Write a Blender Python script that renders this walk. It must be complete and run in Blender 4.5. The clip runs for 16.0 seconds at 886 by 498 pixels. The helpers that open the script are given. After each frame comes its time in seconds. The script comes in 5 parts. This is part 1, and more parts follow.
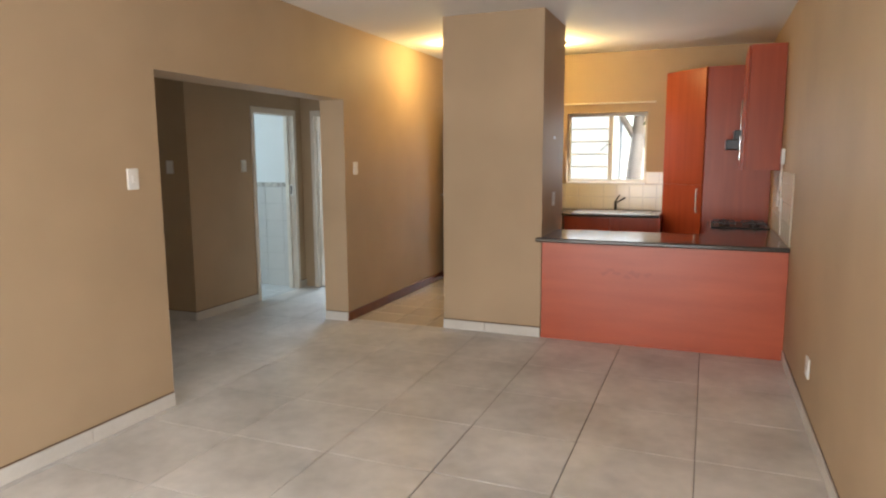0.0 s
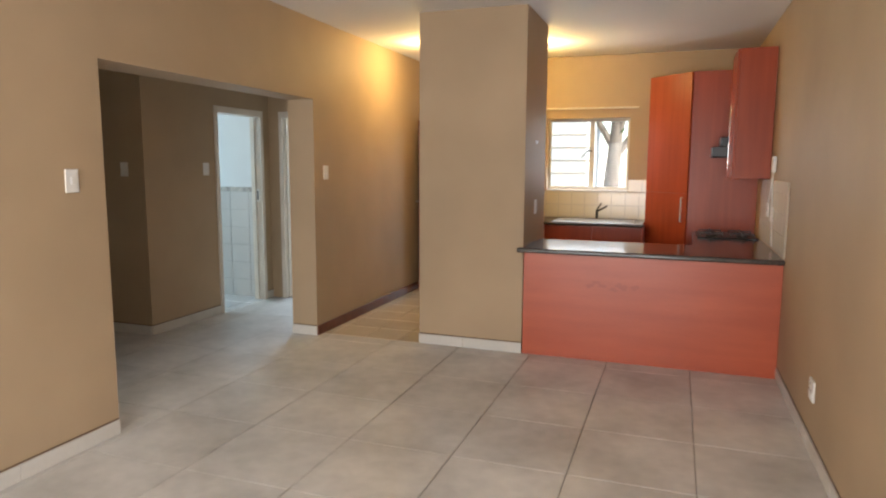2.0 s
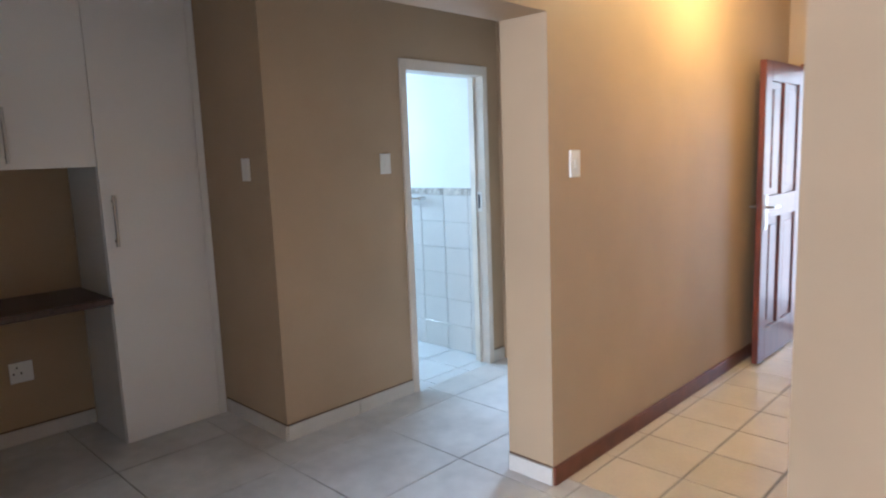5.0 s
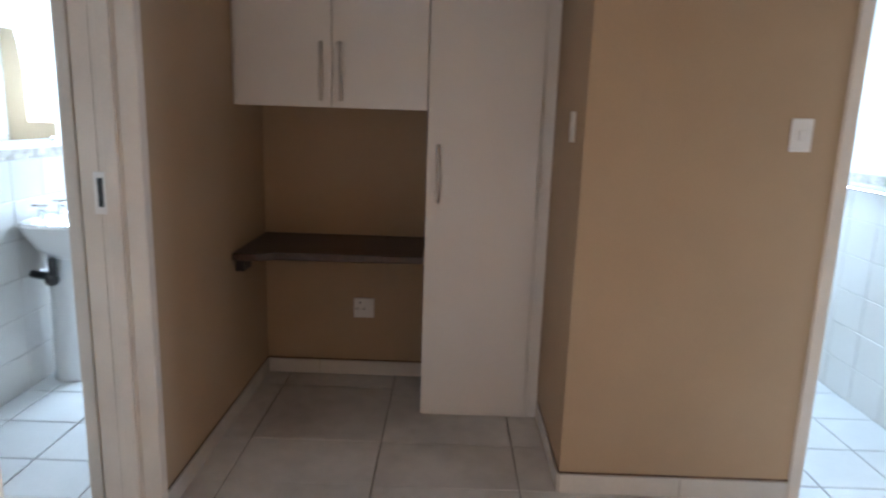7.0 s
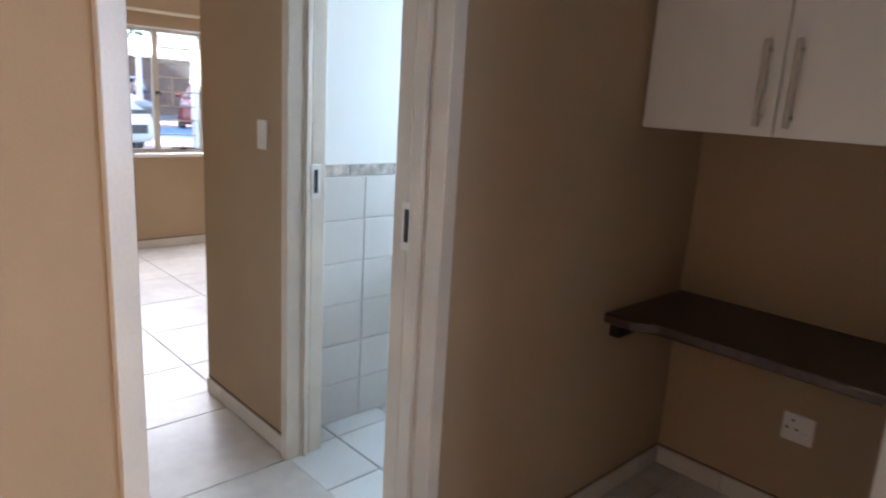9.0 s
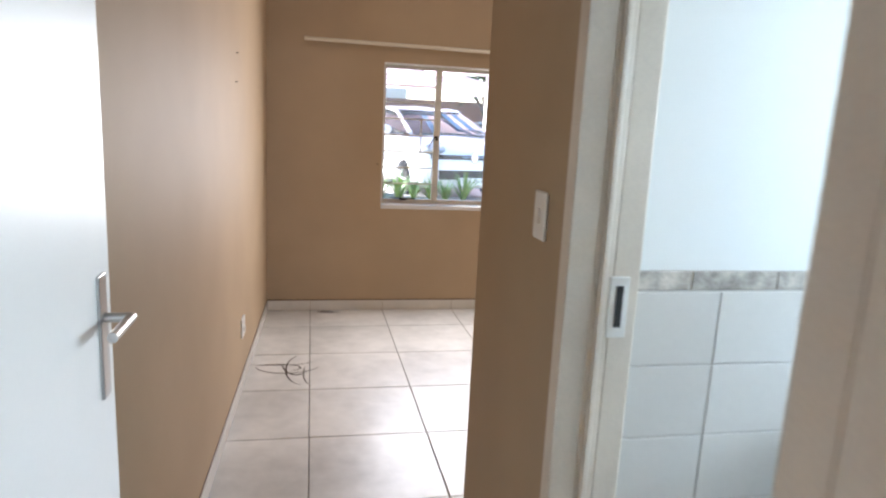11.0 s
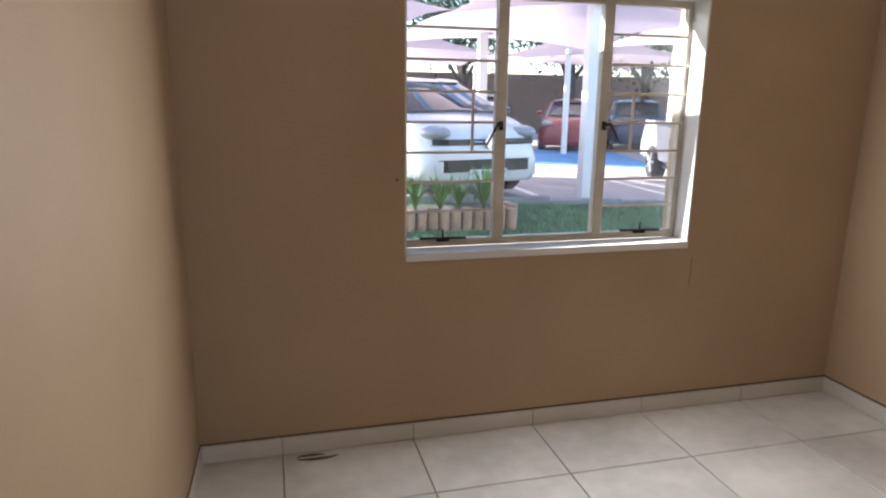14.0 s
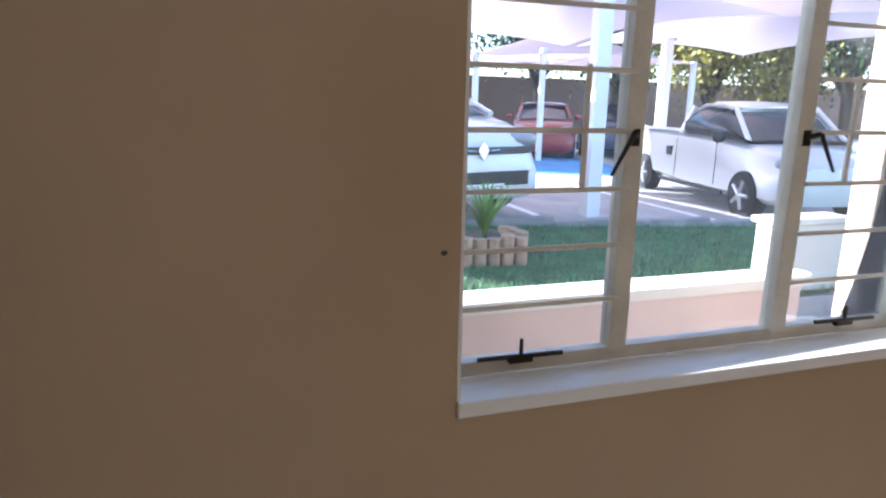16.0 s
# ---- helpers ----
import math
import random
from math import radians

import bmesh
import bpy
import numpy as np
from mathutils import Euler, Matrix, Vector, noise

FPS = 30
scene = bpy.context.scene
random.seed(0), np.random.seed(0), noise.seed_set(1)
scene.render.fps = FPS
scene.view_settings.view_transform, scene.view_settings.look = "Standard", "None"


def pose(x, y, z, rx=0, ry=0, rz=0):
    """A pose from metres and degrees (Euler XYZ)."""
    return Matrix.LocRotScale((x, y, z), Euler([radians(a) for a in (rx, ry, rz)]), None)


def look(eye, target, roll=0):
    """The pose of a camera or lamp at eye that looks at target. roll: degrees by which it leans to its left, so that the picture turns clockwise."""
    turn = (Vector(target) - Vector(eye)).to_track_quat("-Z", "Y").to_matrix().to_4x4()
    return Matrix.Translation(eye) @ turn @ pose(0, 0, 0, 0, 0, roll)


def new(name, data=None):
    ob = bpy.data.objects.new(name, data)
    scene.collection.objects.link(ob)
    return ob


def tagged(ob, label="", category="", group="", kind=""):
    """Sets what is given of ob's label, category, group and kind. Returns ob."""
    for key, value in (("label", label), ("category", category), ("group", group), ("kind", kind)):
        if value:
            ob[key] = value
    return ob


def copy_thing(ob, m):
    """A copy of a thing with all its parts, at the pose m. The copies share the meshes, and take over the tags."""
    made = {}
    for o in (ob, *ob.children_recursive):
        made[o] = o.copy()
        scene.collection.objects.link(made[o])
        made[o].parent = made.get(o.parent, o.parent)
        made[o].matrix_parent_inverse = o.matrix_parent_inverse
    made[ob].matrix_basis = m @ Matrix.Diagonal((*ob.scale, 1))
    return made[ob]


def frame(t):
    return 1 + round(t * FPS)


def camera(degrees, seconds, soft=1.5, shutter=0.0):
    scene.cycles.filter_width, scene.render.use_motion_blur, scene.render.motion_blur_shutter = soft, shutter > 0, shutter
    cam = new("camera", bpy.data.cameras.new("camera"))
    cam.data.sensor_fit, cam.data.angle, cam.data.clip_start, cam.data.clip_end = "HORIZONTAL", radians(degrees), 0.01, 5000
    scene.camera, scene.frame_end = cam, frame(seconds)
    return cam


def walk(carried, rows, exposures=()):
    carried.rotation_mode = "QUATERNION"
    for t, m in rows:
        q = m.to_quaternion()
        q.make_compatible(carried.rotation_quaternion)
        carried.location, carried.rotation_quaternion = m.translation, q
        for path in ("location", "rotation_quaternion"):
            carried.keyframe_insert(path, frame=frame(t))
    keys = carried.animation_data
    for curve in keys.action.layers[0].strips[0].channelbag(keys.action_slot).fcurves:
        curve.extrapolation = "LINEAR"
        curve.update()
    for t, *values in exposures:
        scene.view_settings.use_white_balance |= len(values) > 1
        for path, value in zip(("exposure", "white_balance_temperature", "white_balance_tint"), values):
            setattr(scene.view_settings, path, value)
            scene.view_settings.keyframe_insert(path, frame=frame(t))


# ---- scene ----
cam = camera(68.3, 16.0, 2.1, 0.4)

PATH = [
    (0, (3.109, -5.296, 1.546), (2.368, -3.459, 1.267), -0.3),
    (0.5, (3.127, -5.277, 1.549), (2.435, -3.420, 1.282), -0.8),
    (1, (3.139, -5.288, 1.554), (2.399, -3.450, 1.282), -0.9),
    (1.5, (3.141, -5.237, 1.537), (2.441, -3.390, 1.225), 0.8),
    (2, (2.960, -4.986, 1.525), (2.295, -3.117, 1.267), 0.3),
    (2.5, (2.745, -4.615, 1.508), (1.994, -2.795, 1.157), -0.7),
    (3, (2.574, -4.171, 1.536), (1.677, -2.408, 1.240), 1.8),
    (3.2, (2.457, -3.999, 1.516), (1.529, -2.251, 1.226), 1.7),
    (5.3, (1.525, -2.067, 1.507), (0.064, -0.738, 1.195), -0.9),
    (5.5, (1.468, -1.930, 1.522), (-0.045, -0.667, 1.182), 0.3),
    (6, (1.296, -1.642, 1.555), (-0.432, -0.731, 1.127), -0.2),
    (6.5, (1.127, -1.353, 1.590), (-0.753, -0.815, 1.168), -1.6),
    (7, (1.060, -1.009, 1.499), (-0.898, -1.019, 1.094), 1.9),
    (7.4, (0.947, -0.865, 1.495), (-0.989, -1.172, 1.098), 1.4),
    (7.5, (0.915, -0.820, 1.497), (-1.004, -1.223, 1.103), 1.3),
    (8, (0.703, -0.723, 1.540), (-1.115, -1.450, 1.133), 1.0),
    (8.5, (0.430, -0.676, 1.549), (-1.153, -1.835, 1.159), 2.9),
    (9, (0.117, -0.751, 1.570), (-1.224, -2.165, 1.120), 3.4),
    (9.5, (-0.129, -0.937, 1.571), (-1.255, -2.531, 1.134), 2.6),
    (9.6, (-0.187, -0.996, 1.561), (-1.276, -2.615, 1.122), 2.9),
    (10, (-0.373, -1.138, 1.581), (-1.160, -2.925, 1.144), 1.6),
    (10.2, (-0.466, -1.228, 1.598), (-1.095, -3.079, 1.178), 3.4),
    (12.3, (-0.718, -2.940, 1.586), (-0.999, -4.885, 1.220), 1.4),
    (12.5, (-0.738, -3.157, 1.644), (-1.041, -5.092, 1.237), 1.3),
    (13, (-0.744, -3.511, 1.612), (-1.032, -5.456, 1.241), 1.1),
    (13.4, (-0.686, -3.815, 1.577), (-0.945, -5.759, 1.182), 1.4),
    (13.5, (-0.673, -3.900, 1.564), (-0.962, -5.840, 1.172), 1.8),
    (13.8, (-0.654, -4.178, 1.593), (-1.076, -6.089, 1.180), 1.5),
    (14, (-0.646, -4.342, 1.585), (-1.143, -6.225, 1.131), 0.8),
    (14.5, (-0.719, -4.709, 1.558), (-1.239, -6.607, 1.199), 0.9),
    (15, (-0.675, -5.113, 1.562), (-1.215, -6.986, 1.115), 1.7),
    (15.5, (-0.668, -5.504, 1.578), (-1.247, -7.364, 1.124), 1.3),
    (16, (-0.746, -5.891, 1.533), (-1.381, -7.735, 1.091), 1.3),
]
EXPOSURE = [(0, 1.98, 6200, 10), (3.2, 2.0, 6050, 10), (5.3, 2.8, 5100, 12), (6.5, 2.95, 5300, 14), (7.5, 3.0, 5850, 18), (8.1, 3.3, 6000, 20), (8.7, 2.95, 5800, 18), (9.4, 2.62, 5600, 15), (10.2, 2.8, 5950, 15), (12.3, 2.8, 5950, 15), (13, 2.5, 5950, 14), (13.5, 1.95, 5950, 14), (14.5, 2.05, 5950, 14), (15, 2.2, 5750, 14), (16, 2.15, 5400, 12)]
walk(cam, [(t, look(eye, target, roll)) for t, eye, target, roll in PATH], EXPOSURE)

# ---- world, sun and lamps ----
world = bpy.data.worlds.new("sky")
scene.world = world
world.use_nodes = True
wn = world.node_tree
sky = wn.nodes.new("ShaderNodeTexSky")
sky.sky_type = "NISHITA"
sky.sun_disc = False
sky.sun_elevation = radians(28)
sky.sun_rotation = radians(120)
wn.links.new(sky.outputs["Color"], wn.nodes["Background"].inputs["Color"])
wn.nodes["Background"].inputs["Strength"].default_value = 0.15

sun = new("sun", bpy.data.lights.new("sun", "SUN"))
sun.data.energy, sun.data.angle, sun.data.color = 5.0, radians(0.6), (1.0, 0.95, 0.86)
sun.matrix_world = look((0, 0, 12), (-8.6, 5.0, 6.7))


def window_light(name, x, y, z, w, h, target, watts, colour=(0.90, 0.95, 1.0)):
    lamp = new(name, bpy.data.lights.new(name, "AREA"))
    lamp.data.shape, lamp.data.size, lamp.data.size_y = "RECTANGLE", w, h
    lamp.data.energy, lamp.data.color = watts, colour
    lamp.matrix_world = look((x, y, z), target)
    return lamp


def bulb(name, x, y, z, watts, colour=(1.0, 0.68, 0.22)):
    lamp = new(name, bpy.data.lights.new(name, "POINT"))
    lamp.data.energy, lamp.data.color, lamp.data.shadow_soft_size = watts, colour, 0.07
    lamp.location = (x, y, z)
    return lamp


# area lamps added at the openings in place of skylight
window_light("light_sliding_door", 1.9, -7.16, 1.1, 2.7, 2.0, (1.9, 0, 0.9), 48, (1.0, 0.97, 0.93))
window_light("light_bedroom_window", -1.92, -7.05, 1.47, 1.38, 1.10, (-2.2, -3.0, 1.1), 11.5, (1.0, 0.965, 0.90))
window_light("light_bath_window", -3.62, -2.7, 1.7, 0.6, 0.7, (0, -2.7, 0.8), 9, (0.74, 0.92, 1.0))
window_light("light_second_bath_window", -3.62, 0.5, 1.7, 0.6, 0.7, (0, 0.5, 0.8), 9, (0.68, 0.89, 1.0))
# added fill, stronger than its unseen window would give, to brighten the hall
window_light("light_second_bedroom_window", -1.6, 4.15, 1.5, 1.2, 1.1, (-1.0, 0, 0.7), 34, (0.72, 0.86, 1.0))
window_light("light_kitchen_window", 1.98, 2.66, 1.63, 0.9, 0.8, (1.98, 0, 0.9), 3)
window_light("light_front_door", 0.45, 3.2, 1.05, 0.8, 2.0, (0.45, 0, 0.7), 1.0)
bulb("kitchen_bulb", 1.62, 1.75, 2.56, 7.5)
bulb("entrance_bulb", 0.52, 1.35, 2.56, 7.0, (1.0, 0.68, 0.24))


# ---- materials ----
def paint(name, colour, rough=0.5, vary=0.08, scale=3.0, grain=120.0, bump=0.05, metal=0.0, per_piece=0.0, stain=None, stretch=None, coat=0.0, shine=0.5):
    """Principled surface with soft patches, fine grain and relief."""
    m = bpy.data.materials.new(name)
    m.use_nodes = True
    t = m.node_tree
    b = t.nodes["Principled BSDF"]
    b.inputs["Roughness"].default_value = rough
    b.inputs["Metallic"].default_value = metal
    b.inputs["Coat Weight"].default_value = coat
    b.inputs["Specular IOR Level"].default_value = shine
    co = t.nodes.new("ShaderNodeTexCoord")
    geo = t.nodes.new("ShaderNodeNewGeometry")
    source = geo.outputs["Position"]
    if stretch:
        mp = t.nodes.new("ShaderNodeMapping")
        mp.inputs["Scale"].default_value = stretch
        t.links.new(co.outputs["Object"], mp.inputs["Vector"])
        source = mp.outputs["Vector"]
    big = t.nodes.new("ShaderNodeTexNoise")
    big.inputs["Scale"].default_value = scale
    big.inputs["Detail"].default_value = 5
    fine = t.nodes.new("ShaderNodeTexNoise")
    fine.inputs["Scale"].default_value = grain
    fine.inputs["Detail"].default_value = 3
    for n in (big, fine):
        t.links.new(source, n.inputs["Vector"])
    add = t.nodes.new("ShaderNodeMath")
    add.operation = "MULTIPLY_ADD"
    t.links.new(fine.outputs["Fac"], add.inputs[0])
    add.inputs[1].default_value = 0.35
    t.links.new(big.outputs["Fac"], add.inputs[2])
    last = add.outputs[0]
    if per_piece:
        info = t.nodes.new("ShaderNodeObjectInfo")
        more = t.nodes.new("ShaderNodeMath")
        more.operation = "MULTIPLY_ADD"
        t.links.new(info.outputs["Random"], more.inputs[0])
        more.inputs[1].default_value = per_piece
        t.links.new(last, more.inputs[2])
        last = more.outputs[0]
    ramp = t.nodes.new("ShaderNodeValToRGB")
    ramp.color_ramp.elements[0].position, ramp.color_ramp.elements[1].position = 0.35, 1.0 + per_piece
    dark = stain or tuple(c * (1 - 2.2 * vary) for c in colour)
    ramp.color_ramp.elements[0].color = (*dark, 1)
    ramp.color_ramp.elements[1].color = (*[min(1, c * (1 + vary)) for c in colour], 1)
    t.links.new(last, ramp.inputs["Fac"])
    t.links.new(ramp.outputs["Color"], b.inputs["Base Color"])
    bp = t.nodes.new("ShaderNodeBump")
    bp.inputs["Strength"].default_value = bump
    bp.inputs["Distance"].default_value = 0.01
    t.links.new(add.outputs[0], bp.inputs["Height"])
    t.links.new(bp.outputs["Normal"], b.inputs["Normal"])
    return m


def glass(name, tint=(0.96, 0.98, 0.98), rough=0.0, dust_haze=0.06):
    m = bpy.data.materials.new(name)
    m.use_nodes = True
    t = m.node_tree
    t.nodes.remove(t.nodes["Principled BSDF"])
    clear = t.nodes.new("ShaderNodeBsdfTransparent")
    clear.inputs["Color"].default_value = (*tint, 1)
    shine = t.nodes.new("ShaderNodeBsdfGlossy")
    shine.inputs["Roughness"].default_value = rough
    mix = t.nodes.new("ShaderNodeMixShader")
    fres = t.nodes.new("ShaderNodeFresnel")
    fres.inputs["IOR"].default_value = 1.25
    t.links.new(fres.outputs["Fac"], mix.inputs["Fac"])
    t.links.new(clear.outputs[0], mix.inputs[1])
    t.links.new(shine.outputs[0], mix.inputs[2])
    # translucent film for dust; it also puts in the glare that pales the view
    film = t.nodes.new("ShaderNodeBsdfTranslucent")
    film.inputs["Color"].default_value = (0.8, 0.8, 0.8, 1)
    dirt = t.nodes.new("ShaderNodeTexNoise")
    dirt.inputs["Scale"].default_value = 5
    amount = t.nodes.new("ShaderNodeMath")
    amount.operation = "MULTIPLY"
    amount.inputs[1].default_value = dust_haze
    t.links.new(dirt.outputs["Fac"], amount.inputs[0])
    top = t.nodes.new("ShaderNodeMixShader")
    t.links.new(amount.outputs[0], top.inputs["Fac"])
    t.links.new(mix.outputs[0], top.inputs[1])
    t.links.new(film.outputs[0], top.inputs[2])
    t.links.new(top.outputs[0], t.nodes["Material Output"].inputs["Surface"])
    return m


def glow(name, colour, strength):
    m = bpy.data.materials.new(name)
    m.use_nodes = True
    b = m.node_tree.nodes["Principled BSDF"]
    b.inputs["Emission Color"].default_value = (*colour, 1)
    b.inputs["Emission Strength"].default_value = strength
    return m


WALL = paint("tan_wall_paint", (0.44, 0.325, 0.208), 0.58, 0.07, 1.3, 260, 0.10, shine=0.22)
CEIL = paint("white_ceiling_paint", (0.74, 0.72, 0.69), 0.75, 0.03, 1.2, 200, 0.04)
TILE = paint("cream_grey_floor_tile", (0.60, 0.58, 0.55), 0.36, 0.2, 1.7, 11, 0.02, per_piece=0.12)
GROUT = paint("dark_grout", (0.26, 0.24, 0.215), 0.9, 0.2, 5, 150, 0.3)
ENTRY_TILE = paint("glazed_cream_entrance_tile", (0.62, 0.53, 0.40), 0.14, 0.08, 3, 60, 0.02, per_piece=0.25)
BATH_TILE = paint("white_bathroom_floor_tile", (0.70, 0.71, 0.71), 0.2, 0.05, 3, 60, 0.02, per_piece=0.12)
WALL_TILE = paint("off_white_wall_tile", (0.60, 0.58, 0.55), 0.16, 0.04, 2, 60, 0.02, per_piece=0.12)
BORDER_TILE = paint("mottled_border_tile", (0.50, 0.46, 0.41), 0.25, 0.35, 22, 90, 0.03, per_piece=0.1)
KITCHEN_TILE = paint("cream_kitchen_wall_tile", (0.72, 0.67, 0.55), 0.16, 0.03, 2, 60, 0.02, per_piece=0.08)
PALE_GROUT = paint("pale_grey_grout", (0.52, 0.50, 0.47), 0.9, 0.1, 5, 150, 0.2)
SKIRT = paint("pale_tile_skirting", (0.63, 0.60, 0.55), 0.25, 0.06, 4, 60, 0.02, per_piece=0.12)
BROWN_SKIRT = paint("brown_stained_skirting", (0.14, 0.042, 0.02), 0.35, 0.2, 6, 90, 0.05, stretch=(2, 2, 14))
BROWN_LINE = paint("brown_sealant_line", (0.11, 0.055, 0.03), 0.6, 0.3, 9, 90, 0.1)
WHITE = paint("white_enamel", (0.72, 0.70, 0.66), 0.35, 0.03, 2.5, 120, 0.03)
FRAME = paint("cream_door_frame_enamel", (0.70, 0.63, 0.54), 0.33, 0.08, 4, 140, 0.05)
BATH_PAINT = paint("white_bathroom_paint", (0.74, 0.75, 0.74), 0.6, 0.03, 1.5, 200, 0.04)
CUPBOARD = paint("white_melamine", (0.82, 0.80, 0.77), 0.38, 0.03, 1.5, 160, 0.02)
PLATE = paint("white_plastic", (0.78, 0.77, 0.74), 0.3, 0.02, 8, 200, 0.01)
CHERRY = paint("cherry_veneer", (0.45, 0.092, 0.036), 0.34, 0.10, 2.2, 40, 0.03, stretch=(0.6, 1.0, 5), stain=(0.37, 0.068, 0.026))
CHERRY_UP = paint("cherry_veneer_upright", (0.34, 0.060, 0.020), 0.32, 0.14, 2.2, 40, 0.03, stretch=(9, 9, 0.6), stain=(0.27, 0.044, 0.015), shine=0.35)
GRANITE = paint("dark_brown_worktop", (0.055, 0.042, 0.033), 0.16, 0.4, 60, 240, 0.02, coat=0.2)
DESK = paint("dark_brown_shelf_top", (0.060, 0.036, 0.028), 0.3, 0.3, 40, 200, 0.02)
STEEL = paint("brushed_steel", (0.50, 0.49, 0.47), 0.32, 0.08, 5, 150, 0.03, metal=1.0)
CHROME = paint("chrome", (0.75, 0.75, 0.76), 0.08, 0.02, 5, 100, 0.0, metal=1.0)
BLACK = paint("black_plastic", (0.015, 0.015, 0.016), 0.35, 0.2, 8, 150, 0.03)
DARK_METAL = paint("dark_bronze_metal", (0.035, 0.028, 0.022), 0.4, 0.2, 20, 150, 0.05, metal=0.6)
DOOR_WOOD = paint("varnished_red_brown_wood", (0.15, 0.035, 0.015), 0.34, 0.25, 3, 50, 0.04, stretch=(8, 8, 0.7), stain=(0.06, 0.013, 0.007), coat=0.15)
CERAMIC = paint("white_ceramic", (0.80, 0.80, 0.79), 0.08, 0.01, 3, 60, 0.0, coat=0.4)
RAIL = paint("cream_curtain_rail", (0.70, 0.64, 0.52), 0.4, 0.05, 4, 120, 0.02)
WINDOW_FRAME = paint("cream_window_enamel", (0.62, 0.58, 0.49), 0.4, 0.10, 9, 120, 0.08)
SILL = paint("white_reveal_paint", (0.74, 0.73, 0.71), 0.45, 0.04, 4, 160, 0.05)
GLASS = glass("window_glass")
MIRROR = paint("mirror_silver", (0.88, 0.89, 0.89), 0.02, 0.0, 1, 1, 0.0, metal=1.0)
SCUFF = paint("dried_dark_scuff", (0.10, 0.075, 0.06), 0.7, 0.3, 30, 200, 0.1)
BULB_GLOW = glow("warm_bulb_glass", (1.0, 0.66, 0.30), 14.0)


# ---- building blocks ----
def bx(bm, x0, x1, y0, y1, z0, z1):
    c = [(x, y, z) for z in (min(z0, z1), max(z0, z1)) for y in (min(y0, y1), max(y0, y1)) for x in (min(x0, x1), max(x0, x1))]
    v = [bm.verts.new(p) for p in c]
    for q in ((0, 2, 3, 1), (4, 5, 7, 6), (0, 1, 5, 4), (2, 6, 7, 3), (0, 4, 6, 2), (1, 3, 7, 5)):
        bm.faces.new([v[i] for i in q])
    return v


def prism(bm, corners, z0, z1):
    low = [bm.verts.new((x, y, z0)) for x, y in corners]
    top = [bm.verts.new((x, y, z1)) for x, y in corners]
    n = len(corners)
    bm.faces.new(low[::-1])
    bm.faces.new(top)
    for i in range(n):
        bm.faces.new((low[i], low[(i + 1) % n], top[(i + 1) % n], top[i]))


def tube(bm, p, q, r, seg=12, r2=None):
    p, q = Vector(p), Vector(q)
    way = q - p
    m = Matrix.Translation((p + q) / 2) @ way.to_track_quat("Z", "Y").to_matrix().to_4x4()
    bmesh.ops.create_cone(bm, cap_ends=True, segments=seg, radius1=r, radius2=r if r2 is None else r2, depth=way.length, matrix=m)


def ball(bm, c, r, sx=1, sy=1, sz=1, u=16, v=10):
    bmesh.ops.create_uvsphere(bm, u_segments=u, v_segments=v, radius=r, matrix=Matrix.Translation(c) @ Matrix.Diagonal((sx, sy, sz, 1)))


def soften(bm, width=0.003, seg=2):
    bmesh.ops.bevel(bm, geom=list(bm.edges), offset=width, segments=seg, affect="EDGES", profile=0.5, clamp_overlap=True)


def part(name, bm, material, parent=None, label="", smooth=False):
    me = bpy.data.meshes.new(name)
    bmesh.ops.recalc_face_normals(bm, faces=bm.faces)
    bm.to_mesh(me)
    bm.free()
    me.materials.append(material)
    if smooth:
        me.shade_smooth()
        me.set_sharp_from_angle(angle=radians(40))
    ob = new(name, me)
    if parent:
        ob.parent = parent
        ob.matrix_parent_inverse = parent.matrix_world.inverted()
    if label:
        ob["label"] = label
    return ob


def boxes(name, material, parent, *sizes, bevel=0.0, label=""):
    bm = bmesh.new()
    for s in sizes:
        bx(bm, *s)
    if bevel:
        soften(bm, bevel)
    return part(name, bm, material, parent, label)


def thing(name, x, y, z, label, category, group=""):
    ob = new(name)
    ob.location = (x, y, z)
    ob.empty_display_size = 0.1
    bpy.context.view_layer.update()
    return tagged(ob, label, category, group)


def structure(name, material, label, category, *sizes):
    return tagged(boxes(name, material, None, *sizes), label, category, "", "structure")


# ---- large structure ----
CZ = 2.738
WEST, EAST, SOUTH, NORTH = -3.60, 3.70, -7.10, 2.66
tan = "satin tan painted plaster wall"

bm = bmesh.new()
prism(bm, [(-0.29, -7.10), (0.05, -7.10), (0.05, -2.26), (-0.237, -2.033), (-0.237, -2.19), (-0.16, -2.20)], 0, CZ)
bx(bm, -0.25, 0.0, 0.0, 3.05, 0, CZ)
prism(bm, [(-0.26, -2.033), (-0.237, -2.033), (0.05, -2.26), (0.0, 0.0), (-0.25, 0.0)], 2.07, CZ)
tagged(part("wall_living_west", bm, WALL), "tan painted wall with a wide square opening to the hall", "wall", "", "structure")
structure("wall_east", WALL, "long satin tan painted living room wall", "wall", (EAST, EAST + 0.23, -7.33, NORTH + 0.23, 0, CZ))
structure("wall_living_south", WALL, "tan wall around a wide glazed sliding door", "wall",
          (-0.10, 0.55, -7.33, SOUTH, 0, CZ), (3.25, EAST, -7.33, SOUTH, 0, CZ), (0.55, 3.25, -7.33, SOUTH, 2.1, CZ))
structure("wall_bedroom_south", WALL, "tan bedroom wall under and around a steel window", "wall",
          (WEST, -2.63, -7.33, SOUTH, 0, CZ), (-1.20, -0.10, -7.33, SOUTH, 0, CZ), (-2.63, -1.20, -7.33, SOUTH, 0, 0.87), (-2.63, -1.20, -7.33, SOUTH, 2.045, CZ))
